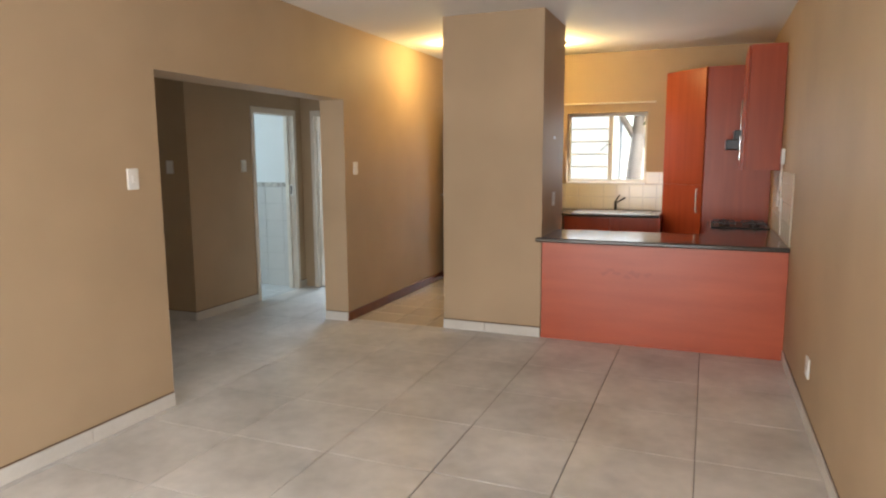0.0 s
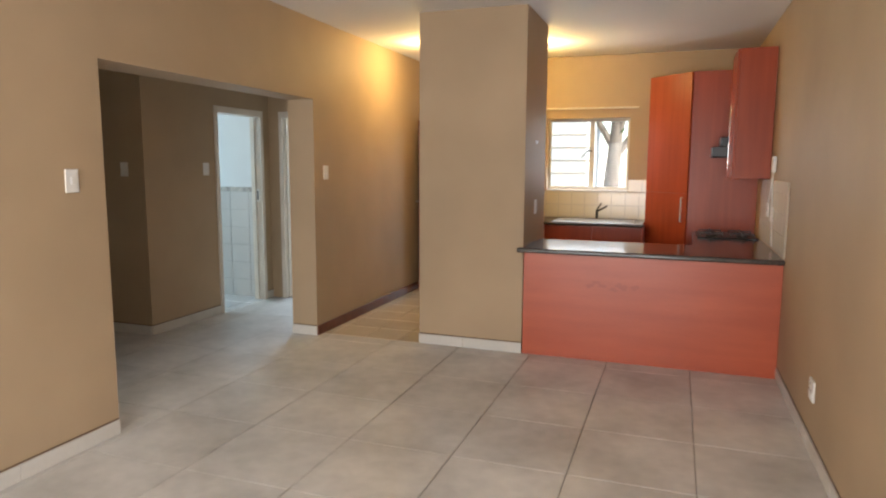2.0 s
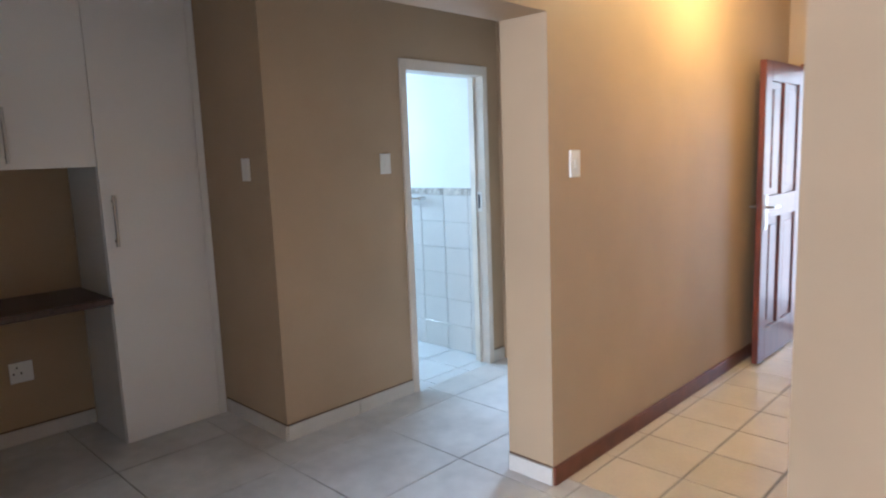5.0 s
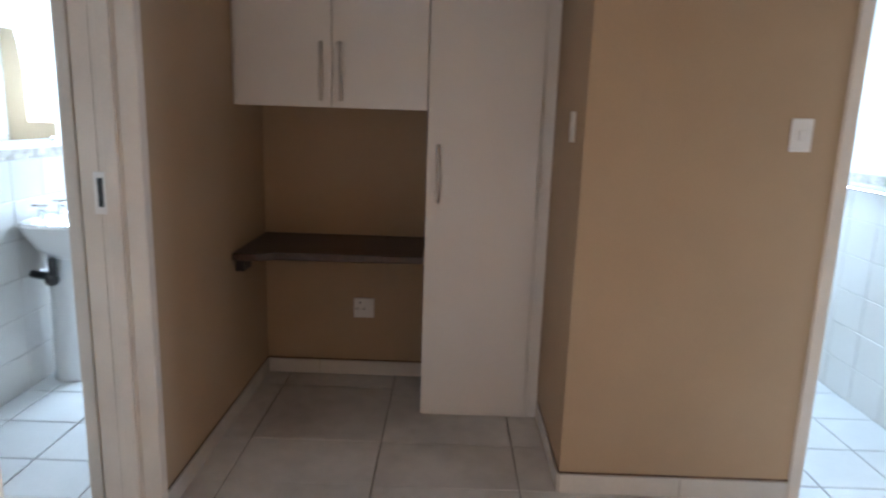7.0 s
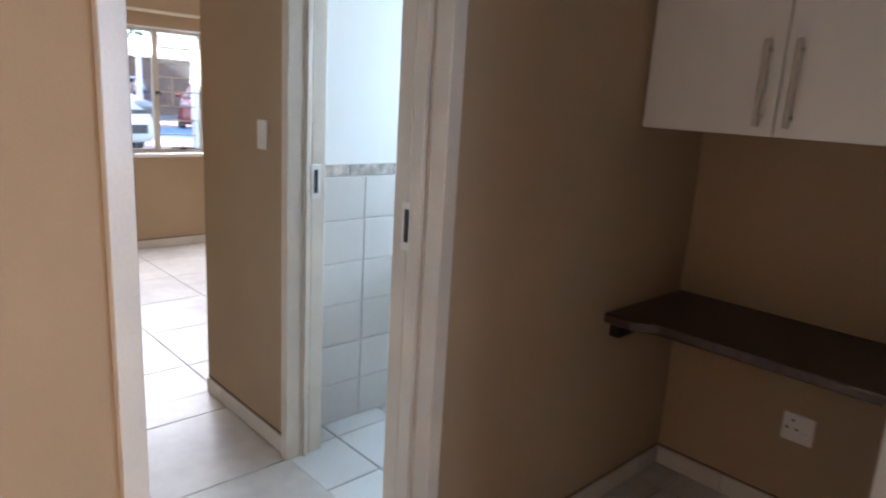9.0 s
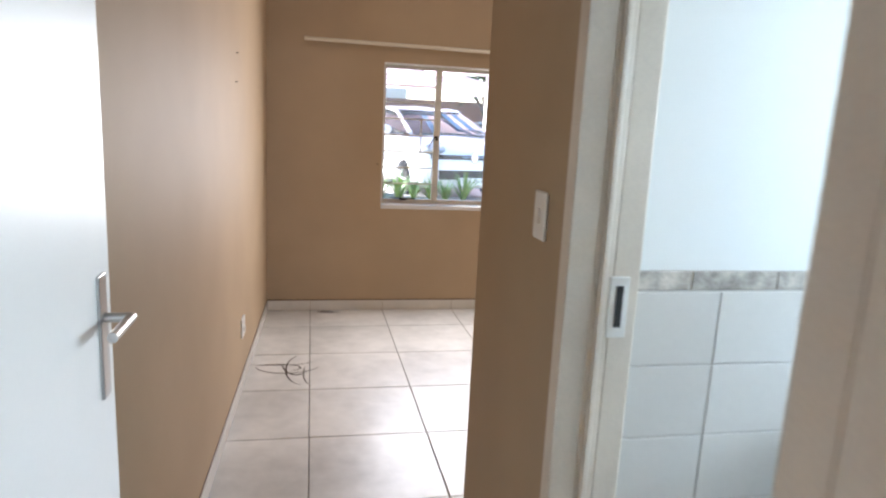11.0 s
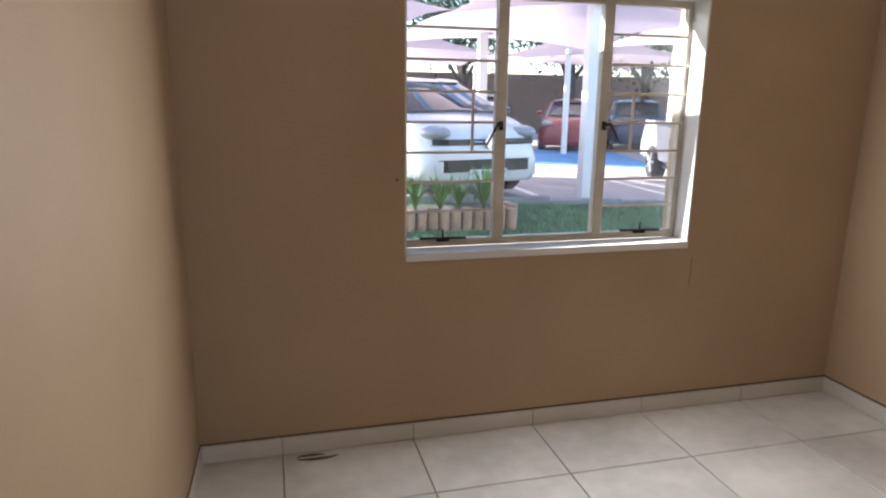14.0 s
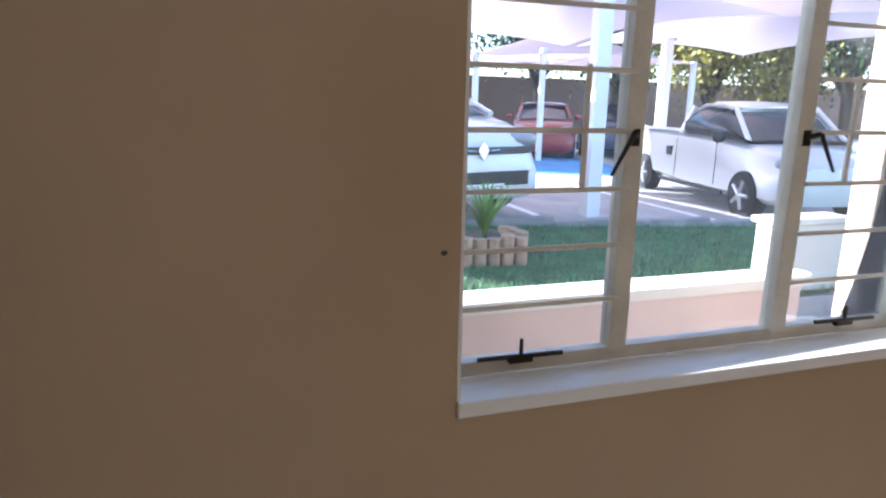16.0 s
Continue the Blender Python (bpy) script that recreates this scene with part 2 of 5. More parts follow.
structure("wall_outer_west", WALL, "tan outer wall with two bathroom windows", "wall",
          (WEST - 0.23, WEST, -7.33, -3.0, 0, CZ), (WEST - 0.23, WEST, -2.4, 0.2, 0, CZ), (WEST - 0.23, WEST, 0.8, 4.4, 0, CZ),
          (WEST - 0.23, WEST, -3.0, -2.4, 0, 1.35), (WEST - 0.23, WEST, -3.0, -2.4, 2.05, CZ), (WEST - 0.23, WEST, 0.2, 0.8, 0, 1.35), (WEST - 0.23, WEST, 0.2, 0.8, 2.05, CZ))
structure("wall_bedroom_north", WALL, tan + " behind the bedroom corner", "wall", (WEST, -1.34, -3.858, -3.73, 0, CZ))
structure("wall_bedroom_passage", WALL, tan + " with a light switch beside the bathroom door", "wall",
          (-1.34, -1.20, -3.858, -3.07, 0, CZ), (-1.34, -1.20, -3.07, -2.203, 2.08, CZ), (-1.34, -1.20, -2.29, -2.203, 0, 2.08))
structure("wall_hall_south", WALL, tan + " beside the bedroom doorway", "wall",
          (WEST, -1.10, -2.20, -2.02, 0, CZ), (-1.10, -0.262, -2.20, -2.02, 2.09, CZ))
structure("wall_recess_back", WALL, tan + " at the back of the desk recess", "wall", (-2.66, -2.51, -2.018, -0.52, 0, CZ))
structure("wall_recess_north", WALL, tan + " closing the cupboard recess", "wall", (-2.66, -1.36, -0.52, -0.41, 0, CZ))
structure("wall_hall_west", WALL, tan + " beside the second bathroom door", "wall",
          (-1.47, -1.36, -0.41, 0.41, 0, CZ), (-1.47, -1.36, 1.20, 1.33, 0, CZ), (-1.47, -1.36, 0.41, 1.20, 2.07, CZ))
structure("wall_hall_north", WALL, tan + " with a doorway to a second bedroom", "wall",
          (-2.6, -1.22, 1.33, 1.44, 0, CZ), (-0.42, -0.25, 1.33, 1.44, 0, CZ), (-1.22, -0.42, 1.33, 1.44, 2.07, CZ))
structure("wall_second_bedroom", WALL, "tan second bedroom wall around its unseen window", "wall",
          (WEST, -2.2, 4.2, 4.4, 0, CZ), (-1.0, -0.02, 4.2, 4.4, 0, CZ), (-2.2, -1.0, 4.2, 4.4, 0, 0.95), (-2.2, -1.0, 4.2, 4.4, 2.05, CZ))
structure("wall_bath_south", BATH_PAINT, "white painted bathroom wall above tiles", "wall", (WEST, -1.34, -3.31, -3.20, 0, CZ))
structure("wall_bath_north", BATH_PAINT, "white painted bathroom wall above tiles", "wall", (WEST, -1.34, -2.25, -2.203, 0, CZ))
structure("wall_second_bath_north", BATH_PAINT, "white painted bathroom wall above tiles", "wall", (WEST, -1.475, 1.26, 1.325, 0, CZ))
structure("wall_second_bath_south", BATH_PAINT, "white painted bathroom wall", "wall", (WEST, -1.475, -0.40, -0.33, 0, CZ))
structure("pillar", WALL, "square tan plastered pillar beside the breakfast counter", "pillar", (0.94, 1.83, 0.10, 0.93, 0, CZ))
structure("wall_kitchen_west", WALL, tan + " between entrance and kitchen", "wall", (0.94, 1.06, 0.93, 3.05, 0, CZ))
structure("wall_kitchen_north", WALL, "tan kitchen wall around a small steel window", "wall",
          (1.06, 1.52, NORTH, NORTH + 0.23, 0, CZ), (2.44, EAST, NORTH, NORTH + 0.23, 0, CZ), (1.52, 2.44, NORTH, NORTH + 0.23, 0, 1.22), (1.52, 2.44, NORTH, NORTH + 0.23, 2.05, CZ))
structure("wall_entrance_north", WALL, "tan wall around the front doorway", "wall",
          (-0.02, 0.08, 3.05, 3.28, 0, CZ), (0.90, 1.06, 3.05, 3.28, 0, CZ), (0.08, 0.90, 3.05, 3.28, 2.06, CZ))
# unseen overhang, added and sized to hold back sun at the window
structure("roof_eave", CEIL, "unseen white overhang added to limit sun on the bedroom window", "eave", (WEST - 0.23, -0.56, -7.72, -7.335, 2.62, 2.74), (-0.31, EAST + 0.23, -7.72, -7.335, 2.62, 2.74))
# unseen wing wall, added so the sun only meets the reveal's top
structure("wall_patio_side", WALL, "unseen tan wing wall added to shade the bedroom window", "wall", (-0.55, -0.32, -9.0, -7.335, -0.16, 2.8))
structure("ceiling", CEIL, "flat white painted plaster ceiling", "ceiling", (WEST - 0.23, EAST + 0.23, -7.33, 4.4, CZ, CZ + 0.12))
structure("floor", GROUT, "dark grout bed under the floor tiles", "floor", (WEST - 0.23, EAST + 0.23, -7.33, 4.4, -0.15, -0.006))


# ---- doors, windows and fittings of the rooms ----
def door_frame(name, label, axis, a0, a1, b0, b1, top, strike=None):
    """Pressed steel frame in an opening a0..a1 of a wall b0..b1 thick; axis: the one along the wall."""
    def size(a, b, z):
        return (*a, *b, *z) if axis == "x" else (*b, *a, *z)
    at = (a0, b0, 0) if axis == "x" else (b0, a0, 0)
    fr = thing(name, *at, label, "door frame")
    fr["kind"] = "structure"
    e, w = 0.014, 0.045
    for s, (p, q) in ((1, (a0, a0 + w)), (-1, (a1 - w, a1))):
        out = (p - 0.004, q) if s > 0 else (p, q + 0.004)
        inner = (q, q + 0.016) if s > 0 else (p - 0.016, p)
        boxes("jamb", FRAME, fr, size(out, (b1 - 0.05, b1 + e), (0, top + w + 0.02)), size(out, (b0 - e, b0 + 0.05), (0, top + w + 0.02)),
              size((p, q), (b0 + 0.05, b1 - 0.05), (0, top + w)), size(inner, (min(b0 + 0.075, b1 - 0.075), b1 - 0.06), (0, top)), bevel=0.003)
    boxes("head", FRAME, fr, size((a0 + w, a1 - w), (b1 - 0.05, b1 + e), (top, top + w + 0.02)), size((a0 + w, a1 - w), (b0 - e, b0 + 0.05), (top, top + w + 0.02)),
          size((a0 + w, a1 - w), (b0 + 0.05, b1 - 0.05), (top, top + w)), bevel=0.003)
    if strike:
        a, b, z, s = strike
        sp = boxes("strike_plate", PLATE, fr, size((a, a + s * 0.006), (b - 0.023, b + 0.023), (z - 0.07, z + 0.07)), bevel=0.002, label="white lock strike plate")
        boxes("latch_slot", BLACK, sp, size((a + s * 0.006, a + s * 0.009), (b - 0.008, b + 0.008), (z - 0.045, z + 0.05)), label="dark latch slot")
    return fr


door_frame("door_1", "cream enamel steel frame of the bedroom doorway", "x", -1.109, -0.241, -2.20, -2.02, 2.03, (-1.064, -2.146, 1.208, 1))
door_frame("door_2", "cream enamel steel frame of the bathroom doorway", "y", -3.07, -2.29, -1.34, -1.195, 2.03, (-3.025, -1.306, 1.21, 1))
door_frame("door_3", "cream enamel steel frame of the second bathroom doorway", "y", 0.41, 1.20, -1.47, -1.36, 2.02, (1.155, -1.40, 1.17, -1))
door_frame("door_4", "cream enamel steel frame of the second bedroom doorway", "x", -1.22, -0.42, 1.33, 1.44, 2.02)


def lever_handle(parent, x, y, z, nx, along):
    """Long back plate with a lever, on a leaf that faces +-x; along: the way the lever points in y."""
    pl = boxes("back_plate", STEEL, parent, (x, x + nx * 0.006, y - 0.02, y + 0.02, z - 0.15, z + 0.08), bevel=0.002, label="brushed steel back plate")
    bm = bmesh.new()
    tube(bm, (x, y, z), (x + nx * 0.05, y, z), 0.009)
    tube(bm, (x + nx * 0.05, y - 0.005 * along, z), (x + nx * 0.05, y + 0.115 * along, z), 0.009)
    part("lever", bm, STEEL, pl, smooth=True)


leaf = thing("interior_door", -0.25, -2.20, 0.01, "plain white flush interior door standing open against the wall", "door")
boxes("leaf", WHITE, leaf, (-0.268, -0.230, -3.01, -2.215, 0.012, 2.02), bevel=0.003)
lever_handle(leaf, -0.268, -2.95, 1.22, -1, 1)

leaf = thing("interior_door", -0.46, 1.45, 0.01, "plain white flush door standing open in the second bedroom", "door")
boxes("leaf", WHITE, leaf, (-0.50, -0.46, 1.46, 2.25, 0.012, 2.02), bevel=0.003)
lever_handle(leaf, -0.50, 2.19, 1.06, -1, -1)

# front door, open against the entrance wall
fd = thing("front_door", 0.06, 3.0, 0.01, "varnished red-brown panelled wooden front door standing open", "door")
X0, X1, Y0, Y1 = 0.085, 0.127, 2.22, 3.02
boxes("stile", DOOR_WOOD, fd, (X0, X1, Y0, Y0 + 0.12, 0.012, 2.03), bevel=0.003)
boxes("stile", DOOR_WOOD, fd, (X0, X1, Y1 - 0.12, Y1, 0.012, 2.03), bevel=0.003)
for z0, z1 in ((0.012, 0.24), (1.0, 1.15), (1.90, 2.03)):
    boxes("cross_rail", DOOR_WOOD, fd, (X0, X1, Y0 + 0.12, Y1 - 0.12, z0, z1), bevel=0.003)
for z0, z1 in ((0.24, 1.0), (1.15, 1.90)):
    boxes("muntin", DOOR_WOOD, fd, (X0, X1, 2.585, 2.655, z0, z1), bevel=0.003)
    for y0, y1 in ((Y0 + 0.12, 2.555), (2.625, Y1 - 0.12)):
        boxes("panel", DOOR_WOOD, fd, (X0 + 0.014, X1 - 0.014, y0, y1, z0, z1), (X0 + 0.006, X1 - 0.006, y0 + 0.05, y1 - 0.05, z0 + 0.05, z1 - 0.05), bevel=0.004)
lever_handle(fd, X1, Y0 + 0.06, 1.08, 1, 1)
lever_handle(fd, X0, Y0 + 0.06, 1.08, -1, 1)
ff = thing("front_door_frame", 0.08, 3.05, 0, "dark varnished wooden front door frame", "door frame")
boxes("jamb", DOOR_WOOD, ff, (0.08, 0.13, 3.06, 3.24, 0, 2.06), bevel=0.003)
boxes("jamb", DOOR_WOOD, ff, (0.85, 0.90, 3.06, 3.24, 0, 2.06), bevel=0.003)
boxes("head", DOOR_WOOD, ff, (0.13, 0.85, 3.06, 3.24, 2.01, 2.06), bevel=0.003)


def wall_plate(name, label, category, group, sockets=False, double=False):
    """A wall plate that faces +x, its back in the plane x = 0."""
    p = thing(name, 0, 0, 0, label, category, group)
    if sockets:
        boxes("face_plate", PLATE, p, (0, 0.011, -0.057, 0.057, -0.057, 0.057), bevel=0.004)
        boxes("rocker", PLATE, p, (0.011, 0.016, 0.014, 0.038, -0.04, -0.008), bevel=0.002)
        for y, z in ((-0.02, 0.03), (-0.038, -0.004), (-0.002, -0.004)):
            bm = bmesh.new()
            tube(bm, (0.0105, y, z), (0.0118, y, z), 0.0055, 10)
            part("socket_hole", bm, BLACK, p, "dark socket hole")
    else:
        boxes("face_plate", PLATE, p, (0, 0.010, -0.039, 0.039, -0.060, 0.060), bevel=0.004)
        for z in ((-0.022, 0.022) if double else (0.0,)):
            boxes("rocker", PLATE, p, (0.010, 0.016, -0.012, 0.012, z - 0.019, z + 0.019), bevel=0.003)
    return p


first = wall_plate("light_switch", "white plastic light switch on the tan wall", "light switch", "light switches")
first.matrix_basis = pose(0.0, 0.19, 1.445)
for m in (pose(0.05, -2.47, 1.43), pose(-1.575, -0.52, 1.465, 0, 0, -90), pose(-1.36, 0.262, 1.465), pose(-1.20, -3.255, 1.38), pose(1.83, 0.52, 1.17)):
    copy_thing(first, m)
sock = wall_plate("wall_socket", "square white plastic wall socket above the skirting", "socket", "wall sockets", True)
sock.matrix_basis = pose(3.70, -1.145, 0.335, 0, 0, 180)
for m in (pose(-2.51, -1.465, 0.405), pose(-0.249, -5.53, 0.37, 0, 0, 178.5), pose(3.688, 1.05, 1.16, 0, 0, 180), pose(3.688, 0.78, 1.14, 0, 0, 180)):
    copy_thing(sock, m)


def steel_window(name, label, y, x0, x1, z0, z1, mullions, barred, nbars, flip=1):
    """Steel casement window in a wall along x; barred: the bays that carry burglar bars."""
    w = thing(name, (x0 + x1) / 2, y, z0, label, "window")
    w["kind"] = "structure"
    d = 0.018
    fr = boxes("window_frame", WINDOW_FRAME, w, (x0, x1, y - d, y + d, z0, z0 + 0.035), (x0, x1, y - d, y + d, z1 - 0.035, z1),
               (x0, x0 + 0.03, y - d, y + d, z0 + 0.035, z1 - 0.035), (x1 - 0.03, x1, y - d, y + d, z0 + 0.035, z1 - 0.035), bevel=0.002)
    for mx in mullions:
        boxes("mullion", WINDOW_FRAME, w, (mx - 0.025, mx + 0.025, y - d - 0.004, y + d + 0.006, z0 + 0.02, z1 - 0.02), bevel=0.003)
    edges = [x0 + 0.03] + [v for mx in mullions for v in (mx - 0.025, mx + 0.025)] + [x1 - 0.03]
    for k in range(len(edges) // 2):
        a, b = edges[2 * k], edges[2 * k + 1]
        pane = boxes("pane", GLASS, w, (a, b, y - 0.003, y + 0.001, z0 + 0.035, z1 - 0.035), label="clear glass pane")
        pane.visible_shadow = False
        if k in barred:
            for i in range(nbars):
                z = z0 + 0.035 + (z1 - z0 - 0.07) * (i + 1) / (nbars + 1)
                bm = bmesh.new()
                bx(bm, a - 0.015, b + 0.015, y + flip * 0.030, y + flip * 0.036, z - 0.006, z + 0.006)
                soften(bm, 0.002, 1)
                part("burglar_bar", bm, WINDOW_FRAME, w, "cream flat steel burglar bar")
    return w


def window_catch(w, x, y, z, s):
    bm = bmesh.new()
    bx(bm, x - 0.009, x + 0.009, y + 0.02, y + 0.032, z - 0.02, z + 0.02)
    tube(bm, (x, y + 0.03, z), (x + s * 0.02, y + 0.052, z + 0.012), 0.007)
    tube(bm, (x + s * 0.02, y + 0.052, z + 0.012), (x + s * 0.075, y + 0.055, z - 0.085), 0.0065, 10, 0.004)
    part("catch", bm, DARK_METAL, w, "dark worn window catch", smooth=True)


def window_stay(w, x, y, z):
    bm = bmesh.new()
    tube(bm, (x - 0.11, y + 0.03, z), (x + 0.11, y + 0.03, z + 0.004), 0.006, 8)
    tube(bm, (x, y + 0.03, z), (x, y + 0.03, z + 0.045), 0.005, 8)
    bx(bm, x - 0.03, x + 0.03, y + 0.018, y + 0.034, z - 0.014, z + 0.002)
    part("stay", bm, DARK_METAL, w, "dark window stay with a peg")


WY = -7.235
win = steel_window("window_1", "three-light cream steel window with burglar bars on its side lights", WY, -2.63, -1.20, 0.905, 2.045, (-2.185, -1.67), (0, 2), 7)
window_catch(win, -1.668, WY, 1.46, 1)
window_catch(win, -2.187, WY, 1.46, -1)
window_stay(win, -1.40, WY, 0.945)
window_stay(win, -2.42, WY, 0.945)
for x in (-1.53, -2.33):
    boxes("bar_box", WINDOW_FRAME, win, (x - 0.006, x + 0.006, WY + 0.030, WY + 0.037, 1.34, 1.62), label="upright bar between burglar bars")
boxes("sill", SILL, win, (-2.628, -1.202, WY + 0.02, SOUTH + 0.012, 0.87, 0.905), bevel=0.004, label="white painted plaster window sill")
boxes("reveal", SILL, win, (-2.63, -2.622, WY + 0.02, SOUTH + 0.002, 0.905, 2.04), label="white painted reveal")
boxes("reveal", SILL, win, (-1.208, -1.20, WY + 0.02, SOUTH + 0.002, 0.905, 2.04), label="white painted reveal")
boxes("reveal", SILL, win, (-2.622, -1.208, WY + 0.02, SOUTH + 0.002, 2.037, 2.045), label="white painted reveal")

kw = steel_window("window_2", "small cream steel kitchen window with burglar bars", NORTH + 0.11, 1.52, 2.44, 1.24, 2.05, (2.02,), (0,), 4, -1)
bm = bmesh.new()
tube(bm, (2.02, NORTH + 0.08, 1.68), (1.99, NORTH + 0.05, 1.69), 0.008)
tube(bm, (1.99, NORTH + 0.05, 1.69), (1.90, NORTH + 0.045, 1.60), 0.008, 10, 0.005)
part("catch", bm, DARK_METAL, kw, "dark window catch", smooth=True)
boxes("sill", SILL, kw, (1.522, 2.438, NORTH - 0.01, NORTH + 0.09, 1.22, 1.24), bevel=0.004)
for n, y, z0, z1 in (("window_3", -2.7, 1.35, 2.05), ("window_4", 0.5, 1.35, 2.05)):
    w = thing(n, WEST - 0.1, y, z0, "small frosted bathroom window in a cream steel frame", "window")
    w["kind"] = "structure"
    boxes("window_frame", WINDOW_FRAME, w, (WEST - 0.14, WEST - 0.10, y - 0.30, y - 0.27, z0, z1), (WEST - 0.14, WEST - 0.10, y + 0.27, y + 0.30, z0, z1),
          (WEST - 0.14, WEST - 0.10, y - 0.27, y + 0.27, z0, z0 + 0.03), (WEST - 0.14, WEST - 0.10, y - 0.27, y + 0.27, z1 - 0.03, z1))
    boxes("pane", GLASS, w, (WEST - 0.122, WEST - 0.118, y - 0.27, y + 0.27, z0 + 0.03, z1 - 0.03)).visible_shadow = False
# unseen window, added so daylight can reach the second bedroom
w = thing("window_5", -1.6, 4.3, 0.95, "unseen cream steel window added to light the second bedroom", "window")
w["kind"] = "structure"
boxes("window_frame", WINDOW_FRAME, w, (-2.2, -2.16, 4.28, 4.32, 0.95, 2.05), (-1.04, -1.0, 4.28, 4.32, 0.95, 2.05), (-2.16, -1.04, 4.28, 4.32, 0.95, 0.99), (-2.16, -1.04, 4.28, 4.32, 2.01, 2.05))
boxes("pane", GLASS, w, (-2.16, -1.04, 4.298, 4.302, 0.99, 2.01)).visible_shadow = False
w = thing("sliding_door", 1.9, -7.22, 0, "wide two-leaf aluminium framed glass sliding door", "sliding door")
for a, b, y in ((0.55, 1.93, -7.20), (1.87, 3.25, -7.25)):
    f = boxes("door_leaf", STEEL, w, (a, a + 0.06, y - 0.02, y + 0.02, 0, 2.1), (b - 0.06, b, y - 0.02, y + 0.02, 0, 2.1), (a + 0.06, b - 0.06, y - 0.02, y + 0.02, 0, 0.07), (a + 0.06, b - 0.06, y - 0.02, y + 0.02, 2.03, 2.1))
    boxes("pane", GLASS, f, (a + 0.06, b - 0.06, y - 0.003, y + 0.003, 0.07, 2.03)).visible_shadow = False


def curtain_rail(label, p, q, r, material):
    c = thing("curtain_rail", *p, label, "curtain rail")
    p, q = Vector(p), Vector(q)
    bm = bmesh.new()
    tube(bm, p, q, r, 12)
    part("rod", bm, material, c, smooth=True)
    bm = bmesh.new()
    s = 1 if p.y < 0 else -1
    for k in (0.06, 0.5, 0.94):
        at = p.lerp(q, k)
        bx(bm, at.x - 0.012, at.x + 0.012, at.y - s * 0.045, at.y, at.z - 0.008, at.z + 0.010)
        part("bracket", bm, material, c)
        bm = bmesh.new()
    bm.free()


curtain_rail("cream curtain rail on brackets above the bedroom window", (-0.575, -7.05, 2.178), (-3.05, -7.05, 2.168), 0.014, RAIL)
curtain_rail("thin brass-coloured curtain rail above the kitchen window", (1.40, NORTH - 0.05, 2.155), (2.53, NORTH - 0.05, 2.155), 0.010, RAIL)

# ---- hall: desk recess and cupboards ----
tc = thing("tall_cupboard", -2.2, -0.81, 0, "tall white melamine cupboard with one long door", "cupboard")
boxes("carcass", CUPBOARD, tc, (-2.50, -2.045, -1.115, -0.565, 0.0, CZ - 0.004), label="white melamine carcass")
dr = boxes("door", CUPBOARD, tc, (-2.041, -2.022, -1.113, -0.59, 0.012, CZ - 0.02), bevel=0.002)
boxes("filler_strip", CUPBOARD, tc, (-2.50, -2.035, -0.565, -0.524, 0.0, CZ - 0.004), label="white filler strip")
boxes("plinth", CUPBOARD, tc, (-2.040, -2.030, -1.11, -0.57, 0.0, 0.010))


def bar_handle(parent, x, y, z0, z1):
    """Upright bow handle on a front that faces +x."""
    bm = bmesh.new()
    tube(bm, (x + 0.030, y, z0), (x + 0.030, y, z1), 0.0085, 10)
    tube(bm, (x, y, z0 + 0.03), (x + 0.030, y, z0 + 0.03), 0.006, 8)
    tube(bm, (x, y, z1 - 0.03), (x + 0.030, y, z1 - 0.03), 0.006, 8)
    part("handle", bm, STEEL, parent, "brushed steel bar handle", smooth=True)


bar_handle(dr, -2.022, -1.062, 1.09, 1.36)
wc = thing("wall_cabinet", -2.2, -1.56, 1.51, "white melamine wall cabinet with two doors above the desk", "cabinet")
boxes("carcass", CUPBOARD, wc, (-2.508, -2.035, -2.018, -1.117, 1.513, CZ - 0.004))
for y0, y1, hy in ((-1.996, -1.560, -1.603), (-1.556, -1.119, -1.513)):
    dr = boxes("door", CUPBOARD, wc, (-2.031, -2.012, y0, y1, 1.511, CZ - 0.02), bevel=0.002)
    bar_handle(dr, -2.012, hy, 1.54, 1.80)
ds = thing("desk_shelf", -2.2, -1.56, 0.76, "dark brown built-in desk shelf between wall and cupboard", "shelf")
bm = bmesh.new()
prism(bm, [(-2.508, -2.018), (-1.93, -2.018), (-1.93, -1.90), (-1.985, -1.82), (-1.985, -1.117), (-2.508, -1.117)], 0.788, 0.826)
soften(bm, 0.008, 3)
part("top", bm, DESK, ds)
boxes("bracket", BLACK, ds, (-2.10, -1.98, -2.018, -1.975, 0.725, 0.789), bevel=0.004, label="dark bracket under the shelf")

# ---- kitchen ----
pen = thing("breakfast_counter", 2.76, 0.4, 0, "cherry veneer breakfast counter panel with a dark worktop", "counter")
boxes("front_panel", CHERRY, pen, (1.836, 3.698, 0.10, 0.125, 0.0, 0.832), bevel=0.002)
boxes("side_panel", CHERRY, pen, (1.836, 1.86, 0.125, 0.72, 0.0, 0.832), bevel=0.002)
boxes("carcass", CHERRY, pen, (1.87, 3.698, 0.18, 0.72, 0.10, 0.832))
wt = thing("worktop", 2.7, 0.4, 0.83, "polished dark brown L-shaped worktop", "worktop")
bm = bmesh.new()
prism(bm, [(1.79, 0.035), (3.698, 0.035), (3.698, 2.02), (3.12, 2.02), (3.12, 0.75), (1.832, 0.75), (1.832, 0.098), (1.79, 0.098)], 0.834, 0.872)
soften(bm, 0.012, 3)
part("slab", bm, GRANITE, wt)
bs = thing("base_cupboard", 3.4, 1.4, 0, "cherry veneer base cupboard under the hob", "cupboard")
boxes("carcass", CHERRY, bs, (3.16, 3.698, 0.76, 2.01, 0.1, 0.832))
